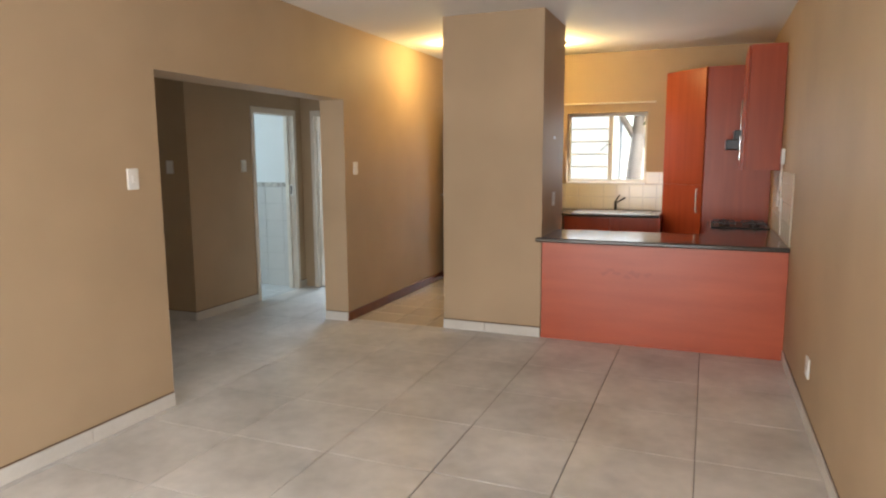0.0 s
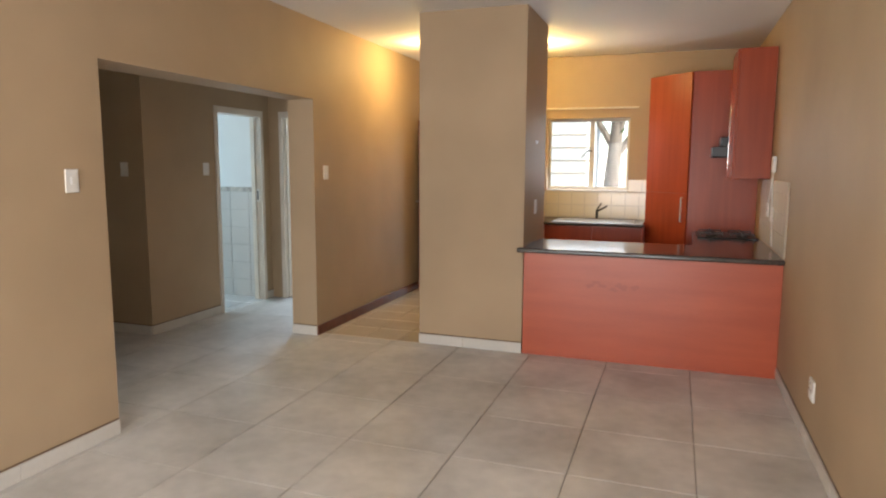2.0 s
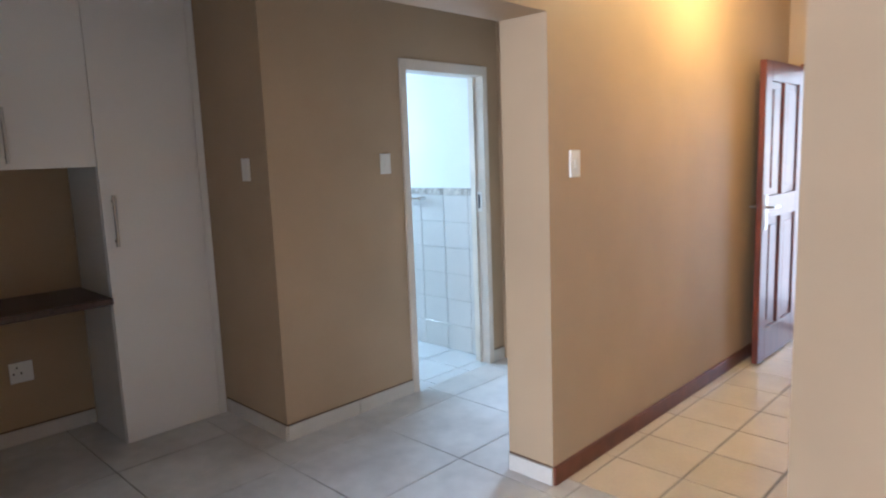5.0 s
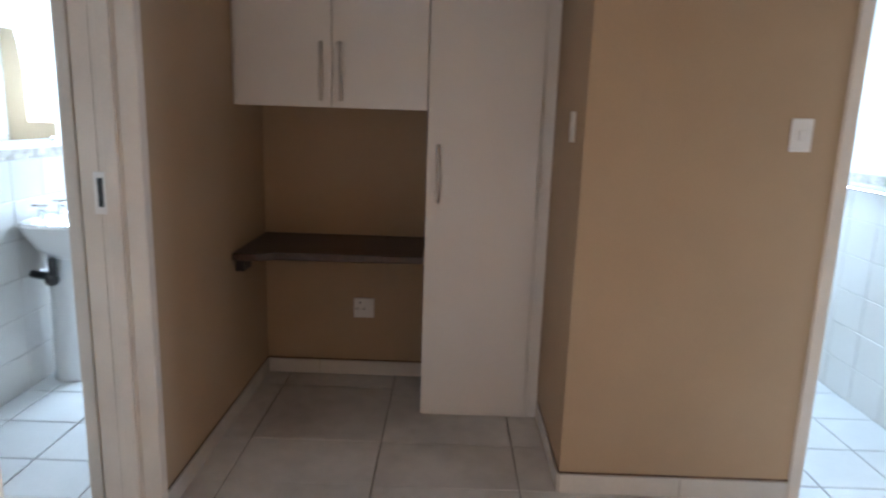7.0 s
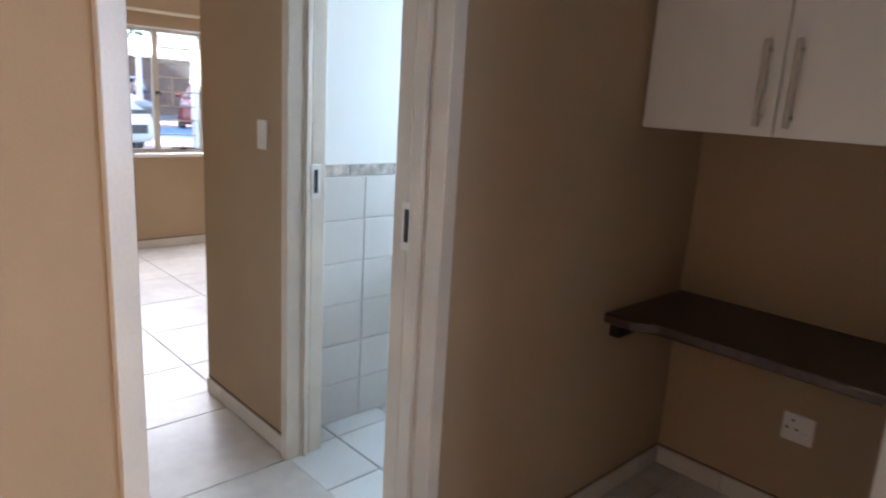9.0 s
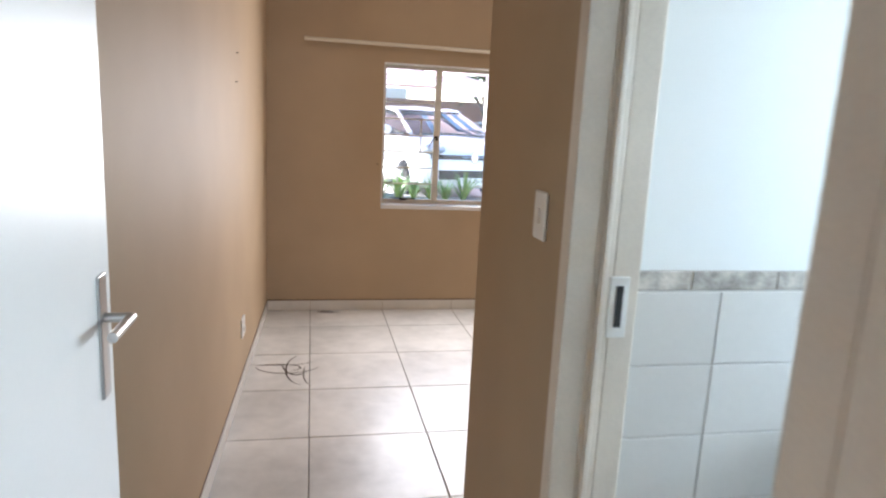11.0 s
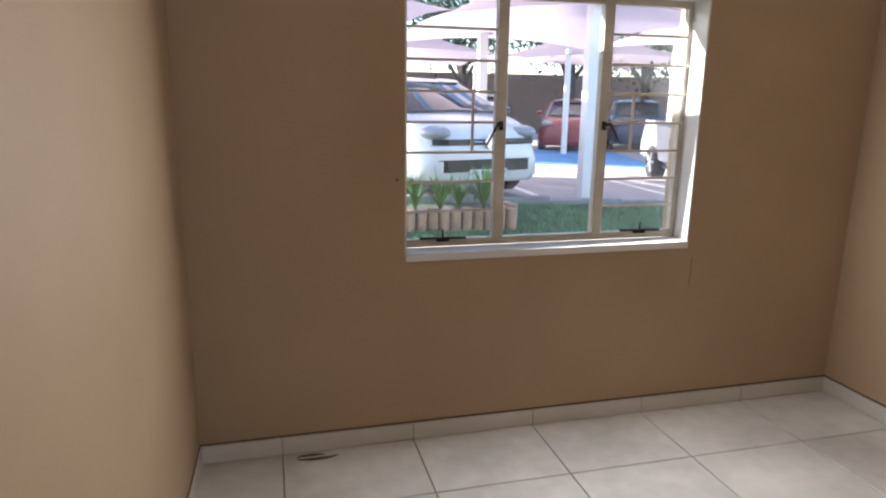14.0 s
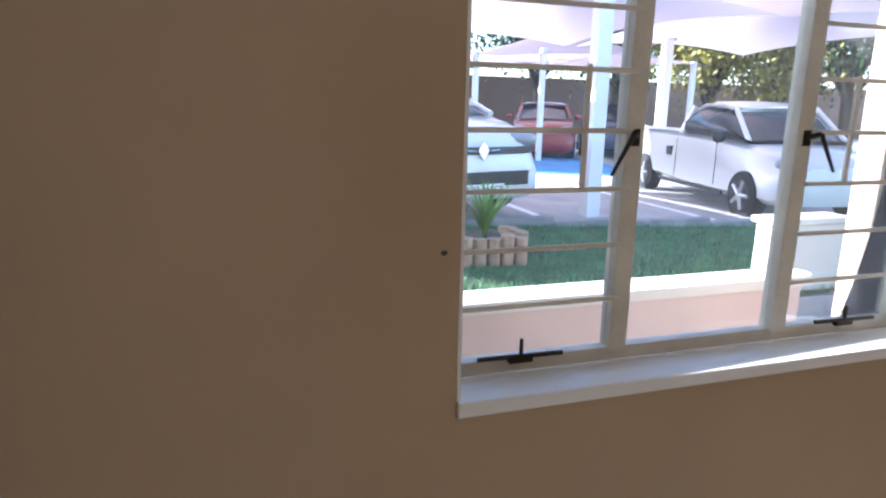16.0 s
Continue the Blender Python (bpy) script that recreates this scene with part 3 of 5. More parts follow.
boxes("plinth", BLACK, bs, (3.20, 3.698, 0.76, 2.01, 0.0, 0.1))
for y0, y1 in ((0.78, 1.38), (1.39, 2.0)):
    boxes("door", CHERRY_UP, bs, (3.141, 3.159, y0, y1, 0.12, 0.825), bevel=0.002)
hob = thing("gas_hob", 3.4, 1.6, 0.872, "black gas hob set in the worktop", "hob")
boxes("plate", BLACK, hob, (3.16, 3.66, 1.32, 1.90, 0.873, 0.884), bevel=0.004)
for x in (3.28, 3.54):
    for y in (1.46, 1.75):
        bm = bmesh.new()
        tube(bm, (x, y, 0.884), (x, y, 0.900), 0.045, 16)
        part("burner", bm, DARK_METAL, hob)
        boxes("pan_support", BLACK, hob, (x - 0.1, x + 0.1, y - 0.005, y + 0.005, 0.906, 0.916), (x - 0.005, x + 0.005, y - 0.1, y + 0.1, 0.9065, 0.9165),
              (x - 0.1, x - 0.09, y - 0.004, y + 0.004, 0.884, 0.906), (x + 0.09, x + 0.1, y - 0.004, y + 0.004, 0.884, 0.906))
tu = thing("corner_larder", 3.2, 2.3, 0, "tall cherry veneer corner larder with a slanted door", "cupboard")
bm = bmesh.new()
prism(bm, [(3.075, 2.03), (3.698, 2.03), (3.698, 2.655), (2.66, 2.655), (2.66, 2.42)], 0.0, 2.44)
part("carcass", bm, CHERRY_UP, tu)
way = Vector((2.66 - 3.075, 2.42 - 2.03, 0)).normalized()
out = Vector((-way.y, way.x, 0)) * (1 if -way.y < 0 else -1)
a, b = Vector((3.075, 2.03, 0)) + way * 0.004, Vector((2.66, 2.42, 0)) - way * 0.004
for z0, z1 in ((0.10, 1.24), (1.245, 2.435)):
    bm = bmesh.new()
    prism(bm, [tuple((a + out * 0.002)[:2]), tuple((b + out * 0.002)[:2]), tuple((b + out * 0.02)[:2]), tuple((a + out * 0.02)[:2])], z0, z1)
    soften(bm, 0.002)
    d = part("door", bm, CHERRY_UP, tu)
    hx = a + way * 0.05 + out * 0.045
    zz = (0.96, 1.20) if z0 < 1 else (1.28, 1.36)
    if z0 < 1:
        bm = bmesh.new()
        tube(bm, (hx.x, hx.y, zz[0]), (hx.x, hx.y, zz[1]), 0.007)
        for z in zz:
            tube(bm, (hx.x, hx.y, z), (hx.x - out.x * 0.03, hx.y - out.y * 0.03, z), 0.005)
        part("handle", bm, STEEL, d, "brushed steel bar handle", smooth=True)
kc = thing("kitchen_wall_cabinet", 3.55, 1.6, 1.41, "cherry veneer wall cabinet hung over the worktop", "cabinet")
boxes("carcass", CHERRY_UP, kc, (3.415, 3.698, 1.15, 1.66, 1.415, 2.50), bevel=0.002)
d = boxes("door", CHERRY_UP, kc, (3.395, 3.413, 1.152, 1.655, 1.417, 2.495), bevel=0.002)
for z0, z1 in ((1.50, 1.72), (1.77, 2.03)):
    bm = bmesh.new()
    tube(bm, (3.366, 1.19, z0), (3.366, 1.19, z1), 0.0065)
    for z in (z0 + 0.03, z1 - 0.03):
        tube(bm, (3.366, 1.19, z), (3.395, 1.19, z), 0.005)
    part("handle", bm, CHROME, d, "bright steel bar handle", smooth=True)
hd = thing("cooker_hood", 3.45, 1.8, 1.62, "slim black cooker hood beside the wall cabinet", "cooker hood")
bm = bmesh.new()
bx(bm, 3.26, 3.698, 1.67, 2.02, 1.60, 1.70)
bx(bm, 3.33, 3.698, 1.69, 2.02, 1.70, 1.79)
soften(bm, 0.01)
part("body", bm, BLACK, hd)
su = thing("sink_unit", 1.9, 2.35, 0, "sink counter with cherry doors below the kitchen window", "sink unit")
boxes("worktop", GRANITE, su, (1.065, 2.655, 2.02, 2.655, 0.882, 0.915), bevel=0.01, label="dark brown worktop")
boxes("carcass", CHERRY, su, (1.62, 2.655, 2.08, 2.655, 0.0, 0.88))
for x0, x1 in ((1.63, 2.13), (2.14, 2.64)):
    d = boxes("door", CHERRY_UP, su, (x0, x1, 2.06, 2.078, 0.10, 0.87), bevel=0.002)
boxes("basin", STEEL, su, (1.70, 2.55, 2.10, 2.54, 0.915, 0.921), bevel=0.002, label="stainless steel sink top")
tap = thing("mixer_tap", 2.12, 2.58, 0.915, "dark bronze lever mixer tap behind the sink", "tap")
bm = bmesh.new()
tube(bm, (2.12, 2.58, 0.915), (2.12, 2.58, 1.02), 0.015)
tube(bm, (2.12, 2.58, 1.00), (2.24, 2.45, 1.07), 0.009)
part("body", bm, DARK_METAL, tap, smooth=True)
bm = bmesh.new()
tube(bm, (2.12, 2.58, 1.02), (2.17, 2.57, 1.10), 0.010, 10, 0.006)
part("lever", bm, DARK_METAL, tap, smooth=True)
dw = thing("washing_machine", 1.35, 2.35, 0, "white front-loading appliance under the sink counter", "appliance")
boxes("body", WHITE, dw, (1.08, 1.60, 2.10, 2.65, 0.01, 0.86), bevel=0.01)
bm = bmesh.new()
tube(bm, (1.34, 2.10, 0.42), (1.34, 2.08, 0.42), 0.17, 28)
part("porthole", bm, BLACK, dw, "dark round porthole")
cb = thing("isolator_switch", 3.69, 0.83, 1.52, "white isolator switch with cables on the kitchen wall", "switch")
boxes("body", PLATE, cb, (3.672, 3.698, 0.82, 0.90, 1.47, 1.60), bevel=0.004)
for k, (y, z) in enumerate(((1.05, 1.22), (0.78, 1.20), (0.66, 0.90))):
    bm = bmesh.new()
    last = Vector((3.684, 0.86, 1.47))
    for i in range(1, 9):
        s = i / 8
        nxt = Vector((3.680, 0.86 + (y - 0.86) * s, 1.47 + (z - 1.47) * s - 0.05 * math.sin(3.14 * s)))
        tube(bm, last, nxt, 0.004, 8)
        last = nxt
    part("cable", bm, PLATE, cb, "thin white cable", smooth=True)
tg = boxes("sticker", SILL, None, (1.83, 1.832, 0.50, 0.58, 1.70, 1.725))
tagged(tg, "small grey label stuck on the pillar side", "label")
for n, x, y in (("kitchen", 1.62, 1.75), ("entrance", 0.52, 1.35)):
    lm = thing("ceiling_lamp", x, y, CZ, "warm bulb in a round white ceiling fitting", "lamp", "ceiling lamps")
    bm = bmesh.new()
    tube(bm, (x, y, CZ - 0.04), (x, y, CZ), 0.06, 24)
    part("base", bm, PLATE, lm)
    bm = bmesh.new()
    ball(bm, (x, y, CZ - 0.075), 0.032, 1, 1, 1.2)
    part("bulb", bm, BULB_GLOW, lm, "glowing warm bulb", smooth=True).visible_shadow = False

# ---- bathrooms ----
bs = thing("pedestal_basin", -2.3, -3.0, 0, "white ceramic pedestal basin against the tiled wall", "basin")
bm = bmesh.new()
rows = []
for z, sx, sy in ((0.70, 0.15, 0.12), (0.76, 0.22, 0.18), (0.84, 0.27, 0.22), (0.88, 0.285, 0.232), (0.895, 0.275, 0.222), (0.885, 0.23, 0.17), (0.80, 0.17, 0.11), (0.765, 0.02, 0.02)):
    ring = []
    for i in range(28):
        an = 2 * math.pi * i / 28
        cx, cy = math.cos(an), math.sin(an)
        ex = 2 / 3.2
        ring.append(bm.verts.new((-2.36 + sx * math.copysign(abs(cx) ** ex, cx), -2.965 + sy * math.copysign(abs(cy) ** ex, cy), z)))
    rows.append(ring)
for r0, r1 in zip(rows, rows[1:]):
    for i in range(28):
        bm.faces.new((r0[i], r0[(i + 1) % 28], r1[(i + 1) % 28], r1[i]))
bm.faces.new(rows[0][::-1])
bm.faces.new(rows[-1])
part("bowl", bm, CERAMIC, bs, smooth=True)
bm = bmesh.new()
tube(bm, (-2.36, -3.06, 0), (-2.36, -3.06, 0.72), 0.10, 24, 0.085)
part("pedestal", bm, CERAMIC, bs, smooth=True)
for dx in (-0.09, 0.09):
    bm = bmesh.new()
    tube(bm, (-2.36 + dx, -3.12, 0.89), (-2.36 + dx, -3.12, 0.95), 0.016)
    tube(bm, (-2.36 + dx, -3.12, 0.935), (-2.36 + dx, -3.02, 0.93), 0.011)
    for an in range(4):
        tube(bm, (-2.36 + dx, -3.12, 0.965), (-2.36 + dx + 0.034 * math.cos(an * 1.571 + 0.5), -3.12 + 0.034 * math.sin(an * 1.571 + 0.5), 0.968), 0.008, 8)
    part("tap", bm, CHROME, bs, "chrome pillar tap", smooth=True)
bm = bmesh.new()
tube(bm, (-2.27, -3.19, 0.60), (-2.22, -3.05, 0.60), 0.022)
tube(bm, (-2.22, -3.05, 0.60), (-2.22, -3.05, 0.70), 0.02)
ball(bm, (-2.22, -3.06, 0.585), 0.035)
part("waste_trap", bm, BLACK, bs, "black plastic waste trap", smooth=True)
mr = thing("mirror", -2.3, -3.19, 1.3, "frameless wall mirror on clips above the basin", "mirror")
boxes("glass_sheet", MIRROR, mr, (-2.60, -2.03, -3.199, -3.194, 1.30, 1.84))
for x in (-2.55, -2.08):
    for z in (1.295, 1.835):
        boxes("clip", CHROME, mr, (x - 0.012, x + 0.012, -3.198, -3.188, z - 0.012, z + 0.012), bevel=0.003)
tr = thing("towel_rail", -1.9, 1.2, 1.17, "chrome towel rail on the tiled bathroom wall", "towel rail")
bm = bmesh.new()
tube(bm, (-2.75, 1.19, 1.175), (-2.05, 1.19, 1.175), 0.009)
part("rod", bm, CHROME, tr, smooth=True)
for x in (-2.75, -2.05):
    bm = bmesh.new()
    tube(bm, (x, 1.262, 1.175), (x, 1.185, 1.175), 0.014)
    part("post", bm, CHROME, tr, smooth=True)


# ---- outside the bedroom window ----
PZ = 0.35
GRASS = paint("lawn_earth", (0.07, 0.12, 0.045), 0.9, 0.25, 3, 60, 0.5)
BLADE = paint("grass_blades", (0.13, 0.28, 0.11), 0.7, 0.35, 5, 60, 0.05)
PAVE = paint("grey_parking_paving", (0.40, 0.375, 0.36), 0.85, 0.15, 2, 60, 0.3)
KERB = paint("weathered_concrete_kerb", (0.33, 0.31, 0.29), 0.9, 0.2, 6, 90, 0.4)
PINK = paint("pink_beige_plaster", (0.62, 0.46, 0.38), 0.75, 0.06, 2, 120, 0.15)
CREAM = paint("cream_plaster_coping", (0.68, 0.62, 0.52), 0.7, 0.06, 2, 120, 0.15)
LOG = paint("weathered_log_edging", (0.36, 0.25, 0.17), 0.85, 0.25, 9, 90, 0.4, per_piece=0.3)
LEAF = paint("strappy_green_leaves", (0.15, 0.28, 0.05), 0.4, 0.3, 9, 90, 0.1, per_piece=0.2)
TREE_LEAF = paint("dark_tree_leaves", (0.035, 0.075, 0.015), 0.5, 0.4, 1.5, 60, 0.1)
YELLOW_LEAF = paint("yellow_tree_leaves", (0.30, 0.25, 0.04), 0.5, 0.3, 1.5, 60, 0.1)
# dark brown puts the shade beyond the far nets into the wall colour
DIM_BROWN = paint("dim_brown_wall", (0.25, 0.15, 0.10), 0.85, 0.25, 9, 40, 0.3)
BARK = paint("grey_brown_bark", (0.10, 0.075, 0.055), 0.9, 0.3, 8, 60, 0.6)
CAR_WHITE = paint("white_car_paint", (0.72, 0.72, 0.72), 0.22, 0.02, 2, 60, 0.0, coat=0.6)
CAR_SILVER = paint("silver_car_paint", (0.66, 0.67, 0.68), 0.28, 0.03, 2, 60, 0.0, metal=0.3, coat=0.6)
CAR_RED = paint("red_car_paint", (0.24, 0.02, 0.02), 0.25, 0.05, 2, 60, 0.0, coat=0.6)
CAR_BLUE = paint("dark_blue_car_paint", (0.03, 0.04, 0.08), 0.25, 0.05, 2, 60, 0.0, coat=0.6)
CAR_GLASS = paint("dark_car_glass", (0.03, 0.035, 0.04), 0.06, 0.1, 2, 60, 0.0)
RUBBER = paint("tyre_rubber", (0.02, 0.02, 0.02), 0.8, 0.2, 9, 90, 0.2)
ALLOY = paint("silver_alloy", (0.55, 0.55, 0.56), 0.3, 0.05, 5, 90, 0.0, metal=1.0)
LAMP_GLASS = paint("clear_headlamp", (0.30, 0.32, 0.35), 0.08, 0.1, 20, 60, 0.0)
SHADE_NET = paint("dusty_purple_shade_net", (0.36, 0.26, 0.28), 0.85, 0.12, 1.2, 160, 0.1)
nt = SHADE_NET.node_tree
thin, blend = nt.nodes.new("ShaderNodeBsdfTranslucent"), nt.nodes.new("ShaderNodeMixShader")
thin.inputs["Color"].default_value = (0.66, 0.50, 0.51, 1)
blend.inputs["Fac"].default_value = 0.5
nt.links.new(nt.nodes["Principled BSDF"].outputs[0], blend.inputs[1])
nt.links.new(thin.outputs[0], blend.inputs[2])
nt.links.new(blend.outputs[0], nt.nodes["Material Output"].inputs["Surface"])
POLE_WHITE = paint("white_painted_post", (0.78, 0.77, 0.75), 0.45, 0.03, 3, 100, 0.05)
BLUE_PAINT = paint("blue_bay_paint", (0.10, 0.30, 0.55), 0.7, 0.2, 2, 60, 0.2)
BLUE_SHADE = paint("blue_sunshade", (0.04, 0.30, 0.55), 0.4, 0.1, 3, 60, 0.0)



def court_z(x):
    """The parking court falls gently towards the west."""
    return PZ + 0.045 * (max(-9.0, min(1.0, x)) + 3.2)


# one sheet of ground: level at the building, a lawn bank, then the parking court out to the horizon
bm = bmesh.new()
cols = [-900, -60, -25, -14, -9, -6, -4, -2.5, 0, 1, 4, 10, 25, 60, 900]
rows = [(-900, PZ), (-60, PZ), (-30, PZ), (-11.95, PZ), (-11.949, PZ - 0.04), (-10.9, 0.29), (-10.2, 0.27), (-9.24, 0.24), (-9.239, -0.16), (-7.34, -0.16), (5.0, -0.16), (60, -0.16), (900, -0.16)]
grid = [[bm.verts.new((x, y, z + (court_z(x) - PZ) * min(1.0, max(0.0, (-9.24 - y) / 2.7)))) for x in cols] for y, z in rows]
for r0, r1 in zip(grid, grid[1:]):
    for i in range(len(cols) - 1):
        bm.faces.new((r0[i], r0[i + 1], r1[i + 1], r1[i]))
tagged(part("ground", bm, PAVE), "grey paved parking court reaching far beyond the lawn", "ground", "", "structure")


def bank(x, y):
    level = float(np.interp(y, [-11.949, -10.9, -10.2, -9.24], [PZ - 0.04, 0.29, 0.27, 0.24]))
    return level + (court_z(x) - PZ) * min(1.0, max(0.0, (-9.24 - y) / 2.7))


bm = bmesh.new()
n = 20
lawn = []
for j in range(n + 1):
    lawn.append([])
    for i in range(n + 1):
        x = -11 + 14 * i / n
        y = -11.84 + 2.58 * j / n
        lawn[j].append(bm.verts.new((x, y, bank(x, y) + 0.012 + 0.008 * math.sin(i * 2.3 + j))))
for r0, r1 in zip(lawn, lawn[1:]):
    for i in range(n):
        bm.faces.new((r0[i], r0[i + 1], r1[i + 1], r1[i]))
tagged(part("lawn", bm, GRASS), "short green lawn on a gentle bank", "lawn", "", "structure")
rng = random.Random(4)
verts, faces = [], []
for k in range(22000):
    x = rng.uniform(-8.5, 0.5)
    y = rng.uniform(-11.83, -9.28)
    z = bank(x, y) + 0.012
    an, h, w = rng.uniform(0, 6.28), rng.uniform(0.025, 0.06), rng.uniform(0.004, 0.008)
    dx, dy = math.cos(an) * w, math.sin(an) * w
    i = len(verts)
    verts += [(x - dx, y - dy, z), (x + dx, y + dy, z), (x + rng.uniform(-0.02, 0.02), y + rng.uniform(-0.02, 0.02), z + h)]
    faces.append((i, i + 1, i + 2))
me = bpy.data.meshes.new("grass")
me.from_pydata(verts, [], faces)
me.materials.append(BLADE)
tagged(new("grass", me), "short green grass blades on the lawn", "grass", "", "stuff")

kb = thing("kerb", -3, -11.9, 0.2, "weathered grey concrete kerb between lawn and parking", "kerb")
kb["kind"] = "structure"
for i in range(14):
    x0, x1 = -11 + i, -10.004 + i
    bm = bmesh.new()
    bx(bm, x0, x1, -11.96, -11.83, -0.1, court_z((x0 + x1) / 2) + 0.05 + 0.006 * (i % 3))
    soften(bm, 0.012)
    part("kerb_stone", bm, KERB, kb)

lw = thing("garden_wall", -1.5, -9.0, -0.16, "low plastered garden wall with a cream rounded coping", "garden wall")
bm = bmesh.new()
bx(bm, -4.3, 1.5, -9.22, -9.02, -0.16, 0.41)
part("wall_body", bm, PINK, lw)
bm = bmesh.new()
prism(bm, [(1.5, -9.0), (1.5, -9.25)] + [(-4.3 + 0.14 * math.cos(a), -9.125 + 0.125 * math.sin(a)) for a in (4.71, 4.2, 3.7, 3.14, 2.6, 2.1, 1.57)], 0.41, 0.475)
part("coping", bm, CREAM, lw)
tagged(boxes("stoep", CREAM, None, (-4.6, 1.5, -9.0, -7.34, -0.158, -0.10)), "pale plastered strip of paving below the window", "pavement", "", "structure")
pt = thing("veranda_post", -4.24, -8.4, -0.16, "square pink plastered veranda post", "post")
boxes("shaft", PINK, pt, (-4.40, -4.08, -8.6, -8.3, -0.16, 2.6), bevel=0.01)

pr = thing("garden_pier", -4.6, -9.42, 0.1, "low cream plastered pier at the end of the garden wall", "pier")
boxes("shaft", CREAM, pr, (-5.0, -4.36, -9.52, -9.34, 0.1, 0.74), bevel=0.012)
boxes("cap", CREAM, pr, (-5.03, -4.33, -9.55, -9.31, 0.74, 0.79), bevel=0.014)

# planter with log edging and strappy plants
pl = thing("planter", -1.9, -10.6, 0.1, "raised bed edged with short upright logs", "planter")
gz = 0.22
for i in range(20):
    x = -2.95 + i * 0.115
    bm = bmesh.new()
    tube(bm, (x, -10.42, gz), (x, -10.42, 0.50 + 0.04 * rng.random()), 0.054, 10)
    part("log", bm, LOG, pl, smooth=True)
for j in range(4):
    bm = bmesh.new()
    tube(bm, (-3.0, -10.52 - j * 0.11, gz), (-3.0, -10.52 - j * 0.11, 0.51 + 0.03 * rng.random()), 0.054, 10)
    part("log", bm, LOG, pl, smooth=True)
boxes("soil", BARK, pl, (-2.95, -0.7, -11.0, -10.45, 0.1, 0.46), label="dark soil")


def strappy(x, y, z, seed, size):
    r = random.Random(seed)
    p = thing("clump_plant", x, y, z, "green plant with long arching strap leaves", "plant", "planter plants")
    bm = bmesh.new()
    for k in range(46):
        an, lean, ln = r.uniform(0, 6.28), r.uniform(0.15, 0.75), size * r.uniform(0.6, 1.1)
        w = 0.014 * size / 0.4
        side = Vector((-math.sin(an), math.cos(an), 0)) * w
        prev = None
        for i in range(6):
            s = i / 5
            c = Vector((x + math.cos(an) * ln * lean * s ** 1.5, y + math.sin(an) * ln * lean * s ** 1.5, z + ln * (s - 0.35 * lean * s * s)))
            ww = 1 - 0.95 * s ** 2
            cur = (bm.verts.new(c - side * ww), bm.verts.new(c + side * ww))
            if prev:
                bm.faces.new((prev[0], prev[1], cur[1], cur[0]))
            prev = cur
    part("leaves", bm, LEAF, p)


for i in range(9):
    strappy(-2.74 + 0.23 * i, -10.66 - 0.14 * (i % 2), 0.45, i + 3, (0.52, 0.42, 0.47, 0.40, 0.5, 0.44, 0.48, 0.42, 0.46)[i])


bm = bmesh.new()
low, top = [], []
for x, y in ((-10.2, -21.6), (-5.4, -21.6), (-5.4, -17.4), (-9.2, -17.4)):
    low.append(bm.verts.new((x, y, court_z(x) - 0.01)))
    top.append(bm.verts.new((x, y, court_z(x) + 0.006)))
bm.faces.new(top)
for i in range(4):
    bm.faces.new((low[i], low[(i + 1) % 4], top[(i + 1) % 4], top[i]))
tagged(part("pavement_bay", bm, BLUE_PAINT), "blue painted parking bay on the paving", "parking bay", "", "structure")
for x in (-4.05, -6.3):
    ln = boxes("bay_line", POLE_WHITE, None, (x - 0.05, x + 0.05, -16.6, -12.05, court_z(x) - 0.01, court_z(x) + 0.01))
    tagged(ln, "worn white painted line between parking bays", "line", "bay lines", "structure")


def wheel(parent, x, y, z, r, w, s):
    """A wheel whose axle runs along local y; s: outer side."""
    bm = bmesh.new()
    tube(bm, (x, y - w / 2, z), (x, y + w / 2, z), r, 28)
    soften(bm, 0.02, 2)
    ty = part("tyre", bm, RUBBER, parent, smooth=True)
    bm = bmesh.new()
    tube(bm, (x, y + s * (w / 2 - 0.01), z), (x, y + s * (w / 2 + 0.006), z), r * 0.66, 24)
    rim = part("rim", bm, BLACK, ty)
    bm = bmesh.new()
    for k in range(5):
        an = k * 2 * math.pi / 5
        tube(bm, (x, y + s * (w / 2 + 0.012), z), (x + math.cos(an) * r * 0.62, y + s * (w / 2 + 0.010), z + math.sin(an) * r * 0.62), 0.032, 8, 0.022)
    tube(bm, (x, y + s * (w / 2), z), (x, y + s * (w / 2 + 0.018), z), r * 0.16, 14)
    part("spokes", bm, ALLOY, ty, "silver alloy spokes", smooth=True)


def loft(bm, stations):
    """A closed body from stations (x, half width low, half width high, z low, z high) along the car."""
    rings = []
    for x, wl, wh, zl, zh in stations:
        zm = zl + (zh - zl) * 0.45
        pts = [(-wl * 0.86, zl), (-wl, zl + 0.08), (-max(wl, wh) * 1.0, zm), (-wh, zh - 0.05), (-wh * 0.86, zh), (0, zh + 0.02), (wh * 0.86, zh), (wh, zh - 0.05), (max(wl, wh), zm), (wl, zl + 0.08), (wl * 0.86, zl)]
        rings.append([bm.verts.new((x, y, z)) for y, z in pts])
    for r0, r1 in zip(rings, rings[1:]):
        k = len(r0)
        for i in range(k):
            bm.faces.new((r0[i], r0[(i + 1) % k], r1[(i + 1) % k], r1[i]))
    bm.faces.new(rings[0])
    bm.faces.new(rings[-1][::-1])


def car_body(c, stations, roof, material):
    bm = bmesh.new()
    loft(bm, stations)
    part("body", bm, material, c, smooth=True)
    bm = bmesh.new()
    loft(bm, roof)
    part("roof", bm, material, c, smooth=True)


